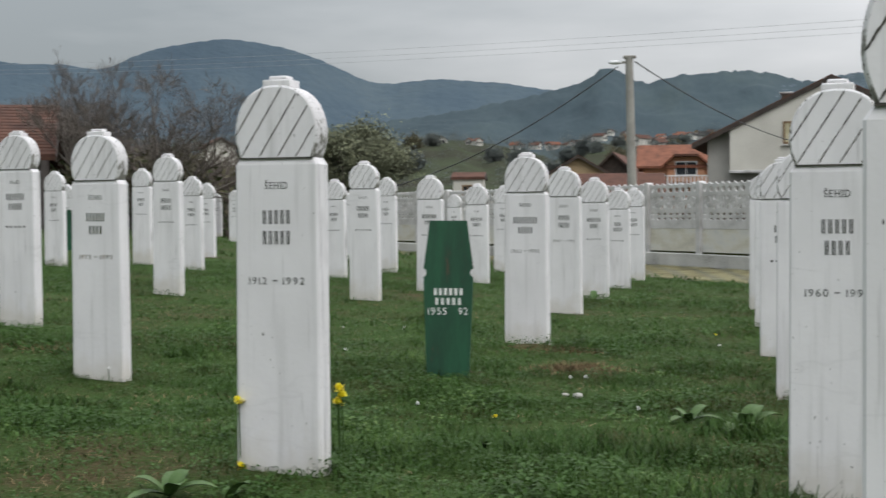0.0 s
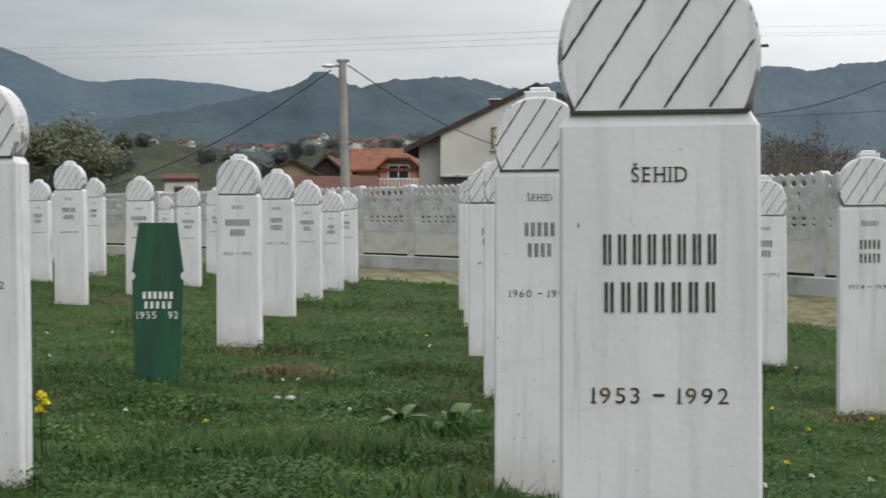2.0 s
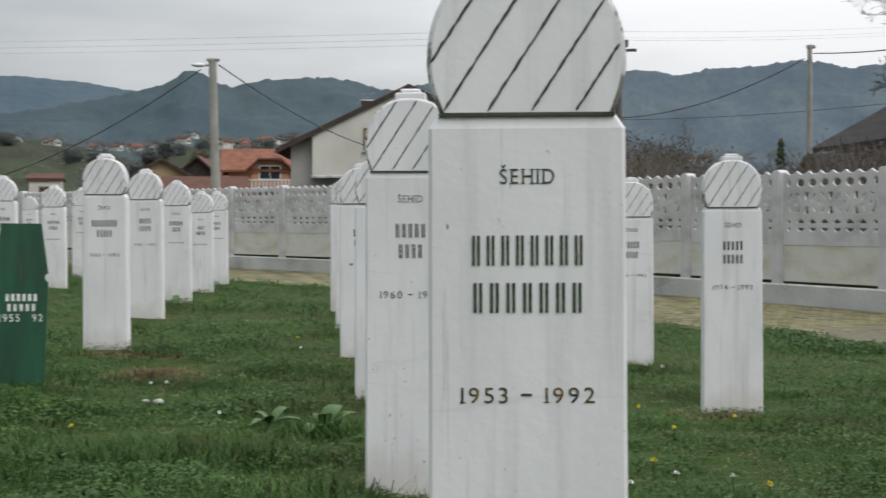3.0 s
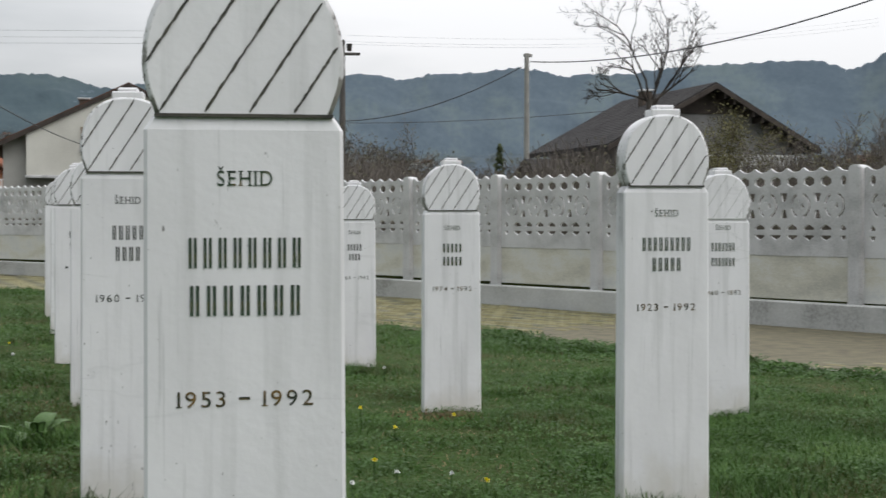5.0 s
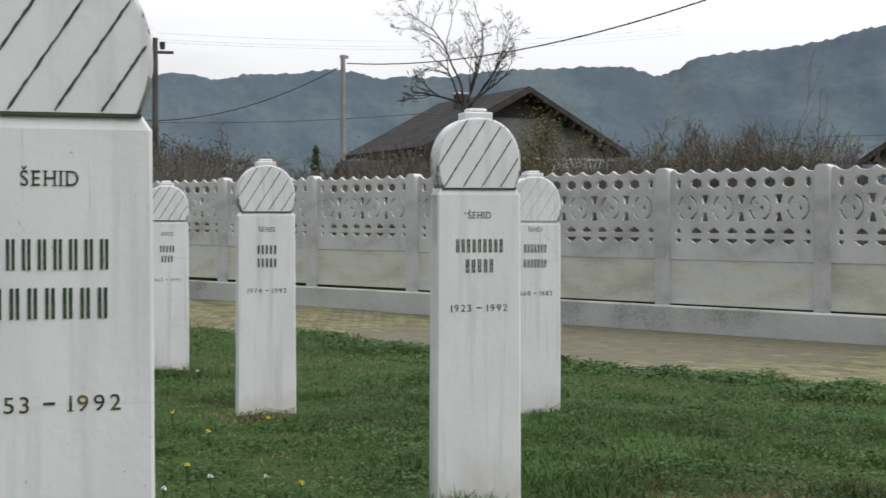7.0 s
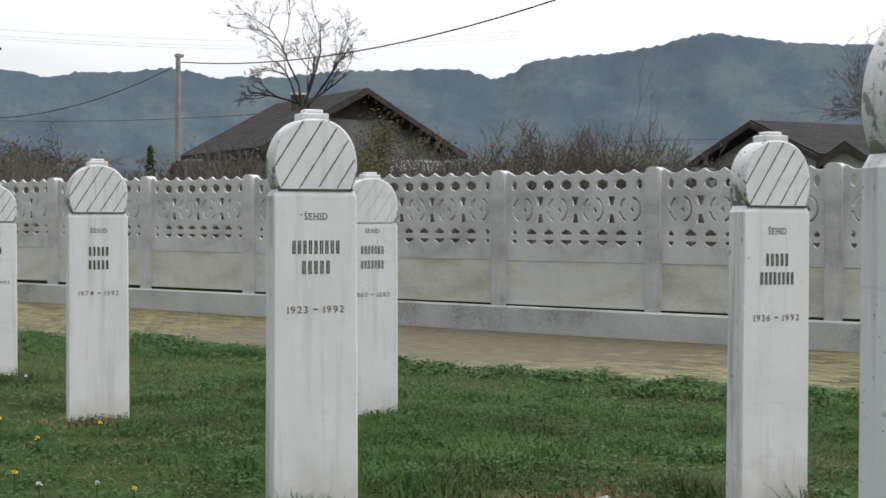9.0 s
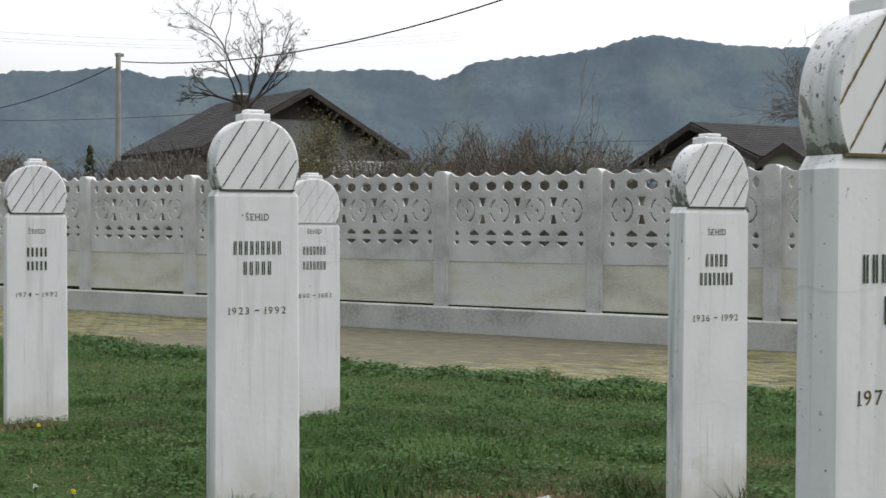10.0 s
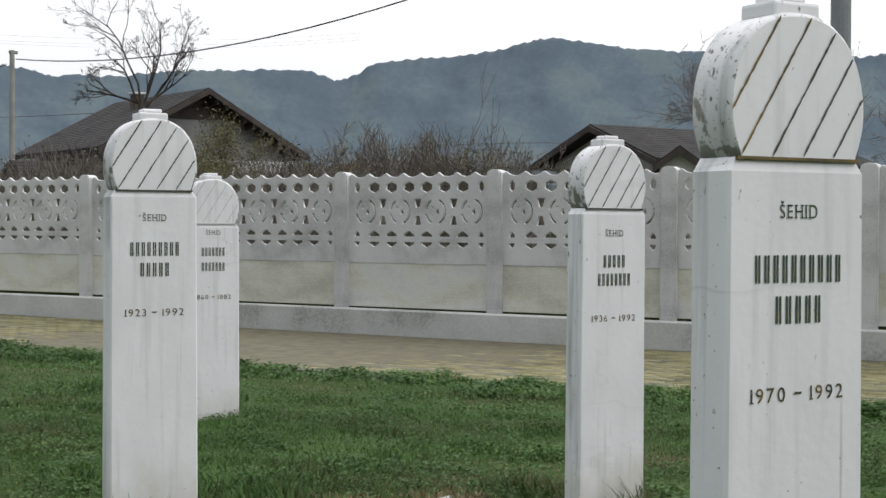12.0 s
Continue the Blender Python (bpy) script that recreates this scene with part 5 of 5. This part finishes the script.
def tubes_mesh(runs, sides, mat, name):
    V, F = [], []
    for pts, rad in runs:
        vs, fs = tube(pts, rad, sides)
        k = len(V)
        V += [tuple(v) for v in vs]
        F += [tuple(i + k for i in f) for f in fs]
    return raw_mesh(name, V, F, mat)


def wire(a, b, sag, r, label, mat=None, n=18):
    pts = []
    for i in range(n + 1):
        f = i / n
        q = Vector(a).lerp(Vector(b), f)
        q.z -= sag * 4 * f * (1 - f)
        pts.append(q)
    tagged(put("overhead_wire", tubes_mesh([(pts, [r] * (n + 1))], 5, mat or CABLE, "wire")), label, "wire")


def elev(az, el, d):
    return at(az, d, EYE + d * math.tan(radians(el)))


p1 = at(7.72, 40)
u = pole(p1, 5.72, 0.14, 0.105, POLE_MAT, "grey concrete street lamp pole with overhead cables", "street_lamp", (-0.11, 0))
arm = part("lamp_arm", soft_box(-0.5, 0.0, -0.03, 0.03, 5.52, 5.58, 0.01, 1), POLE_MAT, u)
bm = bmesh.new()
bmesh.ops.create_uvsphere(bm, u_segments=16, v_segments=8, radius=0.16)
bmesh.ops.scale(bm, vec=(1.25, 0.6, 0.38), verts=bm.verts[:])
part("lamp_head", bm, LAMP_METAL, u, "pale lamp head", pose(-0.5, 0, 5.55), True)
part("bracket", soft_box(-0.27, 0.08, -0.1, 0.1, 5.66, 5.74, 0.03, 2), POLE_MAT, u)
wire(elev(7.1, 5.95, 40), elev(-3.5, 0.9, 48), 0.56, 0.018, "thick black cable sagging from the lamp pole")
wire(elev(7.8, 6.15, 40), elev(14.4, 2.75, 58.6), 0.32, 0.018, "thick black cable from the lamp pole to the house")

p2 = at(31.3, 55)
u = pole(p2, 7.75, 0.125, 0.09, POLE_MAT, "slim grey concrete utility pole behind the fence")
part("bracket", soft_box(-0.12, 0.22, -0.07, 0.07, 7.62, 7.74, 0.02, 1), POLE_MAT, u)
wire(elev(31.45, 6.4, 55), elev(52.0, 10.9, 34), 0.88, 0.022, "black overhead cable rising from the utility pole")
wire(elev(31.1, 6.2, 55), elev(22.5, 4.05, 62), 0.7, 0.02, "black overhead cable sagging from the utility pole")
wire(elev(21.0, 4.0, 70), elev(37.0, 4.65, 60), 0.35, 0.014, "thin black cable crossing behind the poles")
wire(elev(44.0, 2.9, 70), elev(60.0, 3.0, 70), -0.55, 0.012, "thin black cable above the far bushes")

p3 = at(23.85, 60)
u = pole(p3, 8.9, 0.16, 0.11, POLE_DARK, "dark wooden power pole with insulators")
part("cross_arm", soft_box(-0.75, 0.75, -0.06, 0.06, 8.25, 8.37, 0.02, 1), POLE_DARK, u, m=pose(0, 0, 0, 0, 0, -24))
for dx in (-0.35, 0.32):
    bm = bmesh.new()
    bmesh.ops.create_cone(bm, cap_ends=True, segments=12, radius1=0.1, radius2=0.13, depth=0.3)
    part("insulator", bm, PORCELAIN, u, m=pose(dx, 0, 8.55 + (0.4 if dx < 0 else 0.05)))
for k, (e0, e1) in enumerate(((7.45, 7.5), (7.2, 7.35), (7.1, 7.22))):
    wire(elev(23.9, e0, 60), elev(45, e1 + 0.3, 90), 0.6, 0.005, "thin bare overhead wire", THIN_WIRE)
for k, (e0, e1) in enumerate(((5.75, 7.35), (5.95, 7.6), (5.6, 7.1))):
    wire(elev(-19, e0, 150), elev(23.8, e1, 60), 0.5, 0.007, "thin bare overhead wire", THIN_WIRE, 30)

pole(at(63.93, 17), 6.5, 0.125, 0.11, POLE_GREY, "grey concrete pole just behind the fence")


# ---- trees ----
def grow(rng, p, d, length, radius, level, out, spread, upward, kink=0.25, shrink=0.68):
    pts, rad = [p.copy()], [radius]
    seg = 4
    q, v = p.copy(), d.copy()
    for i in range(seg):
        v = (v + Vector((rng.uniform(-1, 1), rng.uniform(-1, 1), rng.uniform(-0.6, 1) * upward)) * kink).normalized()
        q = q + v * (length / seg)
        pts.append(q.copy())
        rad.append(radius * (1 - 0.55 * (i + 1) / seg))
    out.append((level, pts, rad))
    if level == 0:
        return
    n = rng.choice((3, 4, 4, 5)) if level > 1 else rng.choice((3, 4, 5))
    for i in range(n):
        f = rng.uniform(0.35, 1.0)
        k = min(seg - 1, int(f * seg))
        base = pts[k].lerp(pts[k + 1], f * seg - k)
        a = rng.uniform(0, 2 * math.pi)
        side = v.orthogonal().normalized()
        side = Matrix.Rotation(a, 3, v) @ side
        nd = (v * math.cos(spread) + side * math.sin(spread) * rng.uniform(0.6, 1.2)).normalized()
        grow(rng, base, nd, length * shrink * rng.uniform(0.7, 1.15), rad[k] * 0.62, level - 1, out, spread, upward, kink, shrink)


def leaf_cloud(rng, tips, per, size, reach):
    n = len(tips) * per
    T = np.repeat(np.array([tuple(t) for t in tips]), per, axis=0)
    P = T + rng.normal(0, reach, (n, 3))
    a, b = rng.normal(0, 1, (n, 3)), rng.normal(0, 1, (n, 3))
    a /= np.linalg.norm(a, axis=1)[:, None]
    b -= (a * b).sum(1)[:, None] * a
    b /= np.linalg.norm(b, axis=1)[:, None]
    s = size * rng.uniform(0.5, 1.4, (n, 1))
    V = np.stack([P - a * s, P + b * s * 0.45, P + a * s, P - b * s * 0.45], 1).reshape(-1, 3)
    return V, np.arange(n * 4).reshape(-1, 4)


def tree(p, height, seed, label, levels=4, spread=0.6, trunk=0.3, upward=0.5, leaves=0, leaf_mat=None, leaf_size=0.12, reach=0.35, first=0.38, stems=1, shrink=0.68, name="tree", category="tree", thin=0.008, fan=0.25, bole=0.0):
    rng = random.Random(seed)
    t = thing(name, pose(p.x, p.y, p.z), label, category)
    out = []
    for s in range(stems):
        d = Vector((rng.uniform(-fan, fan), rng.uniform(-fan, fan), 1)).normalized() if stems > 1 else Vector((0.03, 0, 1))
        grow(rng, Vector((rng.uniform(-0.3, 0.3) * (stems > 1), rng.uniform(-0.3, 0.3) * (stems > 1), -0.3)), d, height * first, trunk, levels, out, spread, upward, shrink=shrink)
    if bole:
        out.append((levels, [Vector((0, 0, -bole)), Vector((0.05, 0, -bole / 2)), Vector((0, 0, 0.1))], [trunk * 1.7, trunk * 1.4, trunk * 1.25]))
    big = [(a, b) for l, a, b in out if l == levels]
    mid = [(a, [max(r, thin) for r in b]) for l, a, b in out if 0 < l < levels]
    mid += [(a[::2], [max(r, thin) for r in b[::2]]) for l, a, b in out if l == 0]
    put("trunk", tubes_mesh(big, 8, BARK, "trunk"), t)
    put("branch_work", tubes_mesh(mid, 3, TWIG, "branch_work"), t)
    if leaves:
        tips = [a[k] for l, a, b in out if l <= 1 for k in (1, 2, 3, 4)]
        V, F = leaf_cloud(np.random.default_rng(seed), tips, leaves, leaf_size, reach)
        put("crown", raw_mesh("crown", V, F, leaf_mat), t)
    return t


def ground_at(az, d):
    p = at(az, d)
    p.z = float(land(np.array(p.x), np.array(p.y)))
    return p


tree(ground_at(-14.2, 48), 7.6, 3, "tall bare tree with many upright twigs", 5, 0.36, 0.10, 0.9, name="bare_tree", stems=4, thin=0.0045, shrink=0.64)
tree(ground_at(-10.4, 46), 8.0, 8, "spreading bare tree behind the graves", 5, 0.72, 0.12, 0.5, name="bare_tree", stems=3, thin=0.005, fan=0.4)
tree(ground_at(-8.2, 52), 6.6, 9, "bare tree with crooked limbs", 4, 0.7, 0.15, 0.4, name="bare_tree", stems=2)
rg = random.Random(21)
for i in range(9):
    tree(ground_at(-19.0 + i * 1.45, rg.uniform(54, 64)), rg.uniform(5.2, 7.2), 160 + i, "bare brown bush with dense fine twigs behind the graves", 4, 0.6, 0.06, 0.5, name="shrub", category="shrub", stems=3, thin=0.006)
for i in range(13):
    az = -17.5 + i * 0.86
    tree(ground_at(az, rg.uniform(50, 62)), rg.uniform(3.0, 4.6), 40 + i, "brownish green shrub behind the graves", 3, 0.8, 0.08, 0.3, 3, rg.choice((LEAF_OLIVE, LEAF_OLIVE, LEAF)), 0.13, 0.45, stems=3, name="shrub", category="shrub")
tree(ground_at(-4.0, 72), 8.0, 5, "dull green tree on the meadow's edge", 4, 0.66, 0.2, 0.5, 14, LEAF_DULL, 0.09, 0.36, stems=2, name="green_tree")
tree(ground_at(-5.9, 76), 6.6, 6, "dull olive tree on the meadow's edge", 4, 0.8, 0.2, 0.2, 12, LEAF_DULL, 0.09, 0.4, stems=2, name="green_tree")
for i in range(16):
    tree(ground_at(rg.uniform(-8, 3.5), rg.uniform(260, 560)), rg.uniform(5, 8), 100 + i, "distant hedgerow tree on the meadow slope", 3, 0.75, 0.2, 0.3, 4, rg.choice((LEAF_FAR_HAZE, LEAF_OLIVE, LEAF_FAR_HAZE)), 0.4, 1.1, stems=2, name="hedgerow_tree")
for i in range(14):
    tree(ground_at(rg.uniform(3, 13.5), rg.uniform(330, 620)), rg.uniform(4, 6.5), 130 + i, "distant garden tree in the village", 3, 0.75, 0.2, 0.3, 4, rg.choice((LEAF_FAR_HAZE, LEAF_OLIVE)), 0.35, 0.9, stems=2, name="garden_tree")


def far_woods(name, bands, mat, label, lift=0.9, count=85, leaf=0.09, loose=0.36):
    """Loose crowns of distant woods and hedges, far too many to count."""
    rng = np.random.default_rng(77)
    Vs, Fs, k = [], [], 0
    for a0, a1, r0, r1, n, size in bands:
        az = rng.uniform(a0, a1, n)
        r = np.exp(rng.uniform(np.log(r0), np.log(r1), n))
        x, y = r * np.sin(np.radians(az)), r * np.cos(np.radians(az))
        z = land(x, y)
        for px, py, pz in zip(x, y, z):
            s = size * rng.uniform(0.6, 1.4)
            V, F = leaf_cloud(rng, [(px, py, pz + s * lift)], count, leaf * s, loose * s)
            Vs.append(V)
            Fs.append(F + k)
            k += len(V)
    tagged(put(name, raw_mesh(name, np.concatenate(Vs), np.concatenate(Fs), mat)), label, "trees", kind="stuff")


far_woods("far_woods", [(2.5, 15, 450, 1300, 150, 3.2), (-9, 3, 520, 1300, 110, 3.4), (-9, 3, 230, 520, 70, 1.7), (15, 75, 520, 1380, 1000, 3.0), (42, 53, 200, 300, 26, 1.5), (22, 31, 200, 400, 40, 1.8)], LEAF_FAR_HAZE, "loose brownish green woods and hedges of the valley")
# bare walnut over the dark-roofed house
walnut = thing("bare_tree", pose(*at(36.2, 50), 0, 0, -36.2), "bare walnut tree with open crooked limbs", "tree")
rw, limbs = random.Random(23), []
for across, up in ((-2.1, 0.35), (-1.1, 1.7), (-0.2, 2.6), (0.6, 3.0), (1.3, 2.9), (1.9, 2.4), (1.8, 1.3)):
    way = Vector((across * 1.05, rw.uniform(-1.0, 1.0), up * 1.25))
    grow(rw, Vector((0, 0, 4.6 + rw.uniform(0, 0.9))), way.normalized(), way.length * 0.80, 0.06, 4, limbs, 0.66, 0.4, 0.34, 0.52)
put("trunk", tubes_mesh([([(0.1, 0, -0.3), (0.05, 0, 2.5), (0, 0, 5.5)], [0.2, 0.16, 0.1])], 8, BARK, "trunk"), walnut)
put("branch_work", tubes_mesh([(a, [max(r, 0.005) for r in b]) for _, a, b in limbs], 4, TWIG_DARK, "branch_work"), walnut)
tree(at(38.6, 45, 0), 7.5, 17, "thin olive-leaved tree before the dark house", 4, 0.55, 0.07, 0.5, 9, LEAF_SPRING, 0.036, 0.2, stems=3, name="leafy_tree", first=0.3, thin=0.006, fan=0.16)
tree(at(41.9, 44, 0), 4.2, 18, "thin bare shrub before the dark house", 4, 0.7, 0.07, 0.4, 1, LEAF_OLIVE, 0.06, 0.3, stems=3, name="shrub", category="shrub")
for i, (az, d, hh) in enumerate(((24.6, 58, 5.6), (25.6, 60, 7.2), (26.8, 58, 5.2), (28.2, 64, 4.0), (29.2, 66, 3.6), (22.6, 56, 4.6))):
    tree(at(az, d, 0), hh, 60 + i, "bare brown thicket behind the fence", 4, 0.7, 0.09, 0.4, 1, LEAF_OLIVE, 0.06, 0.15, stems=4, name="shrub", category="shrub")
for i in range(15):
    az = 43.4 + i * 0.6
    tree(at(az, rg.uniform(36, 44), 0), rg.uniform(4.2, 6.6), 80 + i, "bare brown bush with a few leaves behind the fence", 4, 0.55, 0.035, 0.6, 1 if i % 3 == 0 else 0, LEAF_SPRING, 0.03, 0.12, stems=3, name="shrub", category="shrub", thin=0.0065)
for az, d, high, seed in ((49.1, 37, 4.5, 91), (51.3, 38, 4.3, 92), (46.4, 39, 3.9, 93)):
    tree(at(az, d, 0), high, seed, "small bare fruit tree with crooked limbs behind the fence", 4, 0.8, 0.06, 0.3, 1, LEAF_SPRING, 0.03, 0.15, name="fruit_tree", thin=0.006, first=0.45)
tree(at(48.4, 40, 0), 5.7, 33, "slender upright bare tree behind the fence", 2, 0.14, 0.045, 0.9, name="bare_tree", first=0.7)
tree(at(61.6, 26, 0), 7.8, 34, "bare tree with fine drooping twigs behind the fence", 5, 0.7, 0.07, 0.3, name="bare_tree", thin=0.003, shrink=0.6)
tree(at(66.8, 26, 0), 7.0, 35, "bare tree with fine twigs behind the fence", 4, 0.6, 0.08, 0.4, name="bare_tree", thin=0.004)
def brambles(a0, a1, d0, d1, count, seed, label, tall=1.0):
    """A low tangle of bare canes and small dull leaves, without number."""
    rng = np.random.default_rng(seed)
    az, d = np.radians(rng.uniform(a0, a1, count)), rng.uniform(d0, d1, count)
    x, y = d * np.sin(az), d * np.cos(az)
    high = tall * (0.85 + 0.7 * lattice(x, y, 2.6, 31)) * rng.uniform(0.6, 1.05, count)
    a, run = rng.uniform(0, 2 * np.pi, count), rng.uniform(0.2, 1.1, count)
    z = near_ground(x, y)
    w = 0.008
    V = np.zeros((count, 6, 3))
    for j, (f, up) in enumerate(((0, 0), (0.45, 0.75), (1, 1))):
        px, py, pz = x + np.cos(a) * run * f, y + np.sin(a) * run * f, z + high * up
        V[:, 2 * j] = np.stack([px - w * np.cos(az), py + w * np.sin(az), pz], 1)
        V[:, 2 * j + 1] = np.stack([px + w * np.cos(az) * (1 - 0.7 * f), py - w * np.sin(az) * (1 - 0.7 * f), pz], 1)
    i = np.arange(count)[:, None] * 6
    tagged(put("brambles", raw_mesh("brambles", V.reshape(-1, 3), np.concatenate([i + np.array([0, 1, 3, 2]), i + np.array([2, 3, 5, 4])], 0), TWIG)), label, "brambles", kind="stuff")
    tips = np.stack([x + np.cos(a) * run * 0.6, y + np.sin(a) * run * 0.6, z + high * rng.uniform(0.3, 1.0, count)], 1)
    P, F = leaf_cloud(rng, tips, 2, 0.05, 0.22)
    tagged(put("bramble_leaves", raw_mesh("bramble_leaves", P, F, LEAF_OLIVE)), label.replace("canes", "leaves"), "brambles", kind="stuff")


brambles(19.0, 43.2, 34.0, 46.0, 12500, 41, "brown tangle of bramble canes behind the fence", 2.45)
brambles(3.0, 19.0, 42.0, 50.0, 5000, 44, "low brown canes at the foot of the houses", 1.25)
brambles(43.2, 58.0, 34.0, 46.0, 7000, 43, "low brown bramble canes before the far village", 1.45)
brambles(-22.0, -6.6, 56.0, 66.0, 15000, 42, "brown and olive thicket of canes behind the graves", 3.3)
# small spruce
sp = thing("spruce", pose(*at(30.2, 95, 1.0)), "small dark conical spruce far behind the fence", "tree")
V, F = leaf_cloud(np.random.default_rng(3), [Vector((0.75 * (1 - i / 60) * math.cos(i * 2.4), 0.75 * (1 - i / 60) * math.sin(i * 2.4), 0.6 + i * 0.08)) for i in range(60)], 16, 0.13, 0.06)
put("crown", raw_mesh("crown", V, F, LEAF), sp)
put("trunk", tubes_mesh([([(0, 0, -1), (0, 0, 4.2)], [0.12, 0.02])], 6, BARK, "trunk"), sp)


# ---- grave board and flowers ----
def grave_board(p, turn, label, words=True, scale=1.0, size=1.0):
    g = thing("grave_board", pose(p[0], p[1], p[2], 0, 0.6, turn) @ Matrix.Diagonal((size, size, size, 1)), label, "grave marker")
    right = [(0.125, -0.2), (0.128, 0.0), (0.150, 0.60), (0.136, 0.61), (0.131, 0.625), (0.136, 0.645), (0.150, 0.65), (0.112, 0.94)]
    left = [(-x, z) for x, z in right[::-1]]
    out = [(x * scale, z * scale) for x, z in right + left]
    bm = prism(out, -0.02, 0.02)
    part("board", bm, GREEN_WOOD, g)
    if words:
        for n, z, pitch in ((6, 0.513, 0.031), (5, 0.455, 0.034)):
            for i in range(n):
                b = bmesh.new()
                x = (i - (n - 1) / 2) * pitch
                box(b, x - 0.0085, x + 0.0085, -0.0225, -0.0205, z - 0.021, z + 0.021)
                part("letter_bar", b, WHITE_PAINT, g)
        lettering("1955", 0.044, 0.112, WHITE_PAINT, ("birth_year",), g, pose(-0.065, -0.022, 0.397))
        lettering("92", 0.044, 0.056, WHITE_PAINT, ("death_year",), g, pose(0.09, -0.022, 0.397))
    return g


grave_board((0.047, 8.10, 0.351), -4.0, "green painted wooden grave board with white lettering", size=0.947)
grave_board((-7.3, 27.5, 0.62), -10.0, "small far green painted wooden grave board", False, 0.9)


def blossom(p, size, seed, mat, label, name="flower"):
    rng = random.Random(seed)
    f = thing(name, pose(*p), label, "flower")
    bm = bmesh.new()
    for i in range(26):
        a, e = rng.uniform(0, 2 * math.pi), rng.uniform(-0.4, 1.4)
        m = Matrix.Translation((0, 0, 0)) @ Euler((e, 0, a)).to_matrix().to_4x4()
        s = size * rng.uniform(0.7, 1.1)
        vs = [bm.verts.new(m @ Vector(c)) for c in ((0, 0, 0), (-s * 0.4, s * 0.6, 0.1 * s), (0, s, 0.18 * s), (s * 0.4, s * 0.6, 0.1 * s))]
        bm.faces.new(vs)
    part("bloom", bm, mat, f)
    put("stem", tubes_mesh([([(0, 0, 0), (0.004, 0, -0.2)], [0.003, 0.003])], 5, WEED, "stem"), f)


for k, (dx, dz) in enumerate(((0.188, 0.275), (0.185, 0.225), (0.2, 0.25))):
    blossom((-0.537 + dx - 0.01, 5.16, 0.36 + dz), 0.028, k, YELLOW, "yellow cloth flower behind a headstone")
for k, (dx, dz) in enumerate(((-0.165, 0.255), (-0.16, 0.02))):
    blossom((-0.537 + dx, 5.02, 0.36 + dz), 0.026, 9 + k, YELLOW, "yellow cloth flower beside a headstone")


def ground_flowers():
    rng = random.Random(5)
    spots = [(2.62, 4.55, 1), (2.35, 4.75, 0), (2.5, 4.6, 0), (2.9, 5.9, 1), (3.0, 6.5, 1), (2.1, 4.6, 0), (1.9, 4.9, 0), (2.35, 4.95, 1), (-0.75, 6.9, 0), (-0.6, 9.0, 0), (0.7, 7.6, 0), (0.78, 7.55, 0), (-0.1, 6.6, 0)]
    for _ in range(15):
        x, y = rng.uniform(-2, 4.2), rng.uniform(5, 11)
        spots.append((x, y, rng.random() < 0.25))
    for i, (x, y, yel) in enumerate(spots):
        z = float(near_ground(np.array(x), np.array(y)))
        blossom((x, y, z + rng.uniform(0.06, 0.1)), 0.014, i, YELLOW if yel else PETAL, "yellow dandelion flower in the lawn" if yel else "small white clover flower in the lawn", "dandelion" if yel else "clover_flower")


ground_flowers()


def big_leaves(p, n, size, seed, label, name="dock_plant"):
    """A rosette of long broad leaves, each with a folded midrib."""
    rng = random.Random(seed)
    t = thing(name, pose(*p), label, "plant")
    for i in range(n):
        a, s = rng.uniform(0, 360), size * rng.uniform(0.7, 1.2)
        rise = rng.uniform(25, 65)
        bm = bmesh.new()
        rows = []
        for j in range(7):
            f = j / 6
            w = s * 0.19 * math.sin(math.pi * min(1, 0.08 + f * 0.92)) ** 0.7
            x = s * f * math.cos(radians(rise))
            z = s * (f * math.sin(radians(rise)) - 0.45 * f * f)
            rows.append([bm.verts.new((x, -w, z + 0.25 * w)), bm.verts.new((x, 0, z)), bm.verts.new((x, w, z + 0.25 * w))])
        for r0, r1 in zip(rows[:-1], rows[1:]):
            for k in (0, 1):
                bm.faces.new((r0[k], r0[k + 1], r1[k + 1], r1[k]))
        part("leaf", bm, DOCK, t, m=pose(0, 0, 0, 0, 0, a), smooth=True)


def on_ground(x, y):
    return (x, y, float(near_ground(np.array(x), np.array(y))) + 0.01)


big_leaves(on_ground(1.37, 6.35), 7, 0.22, 1, "broad-leaved dock plant beside a headstone")
big_leaves(on_ground(1.15, 6.5), 5, 0.16, 2, "broad-leaved dock plant in the lawn")
big_leaves(on_ground(-0.85, 4.5), 7, 0.17, 3, "large dandelion rosette in the lawn")
big_leaves(on_ground(-0.66, 4.45), 6, 0.15, 4, "large dandelion rosette in the lawn")
big_leaves(on_ground(0.17, 5.6), 6, 0.12, 6, "dandelion rosette in the lawn")
big_leaves(on_ground(1.72, 16.0), 6, 0.2, 7, "broad-leaved plant beside a headstone")
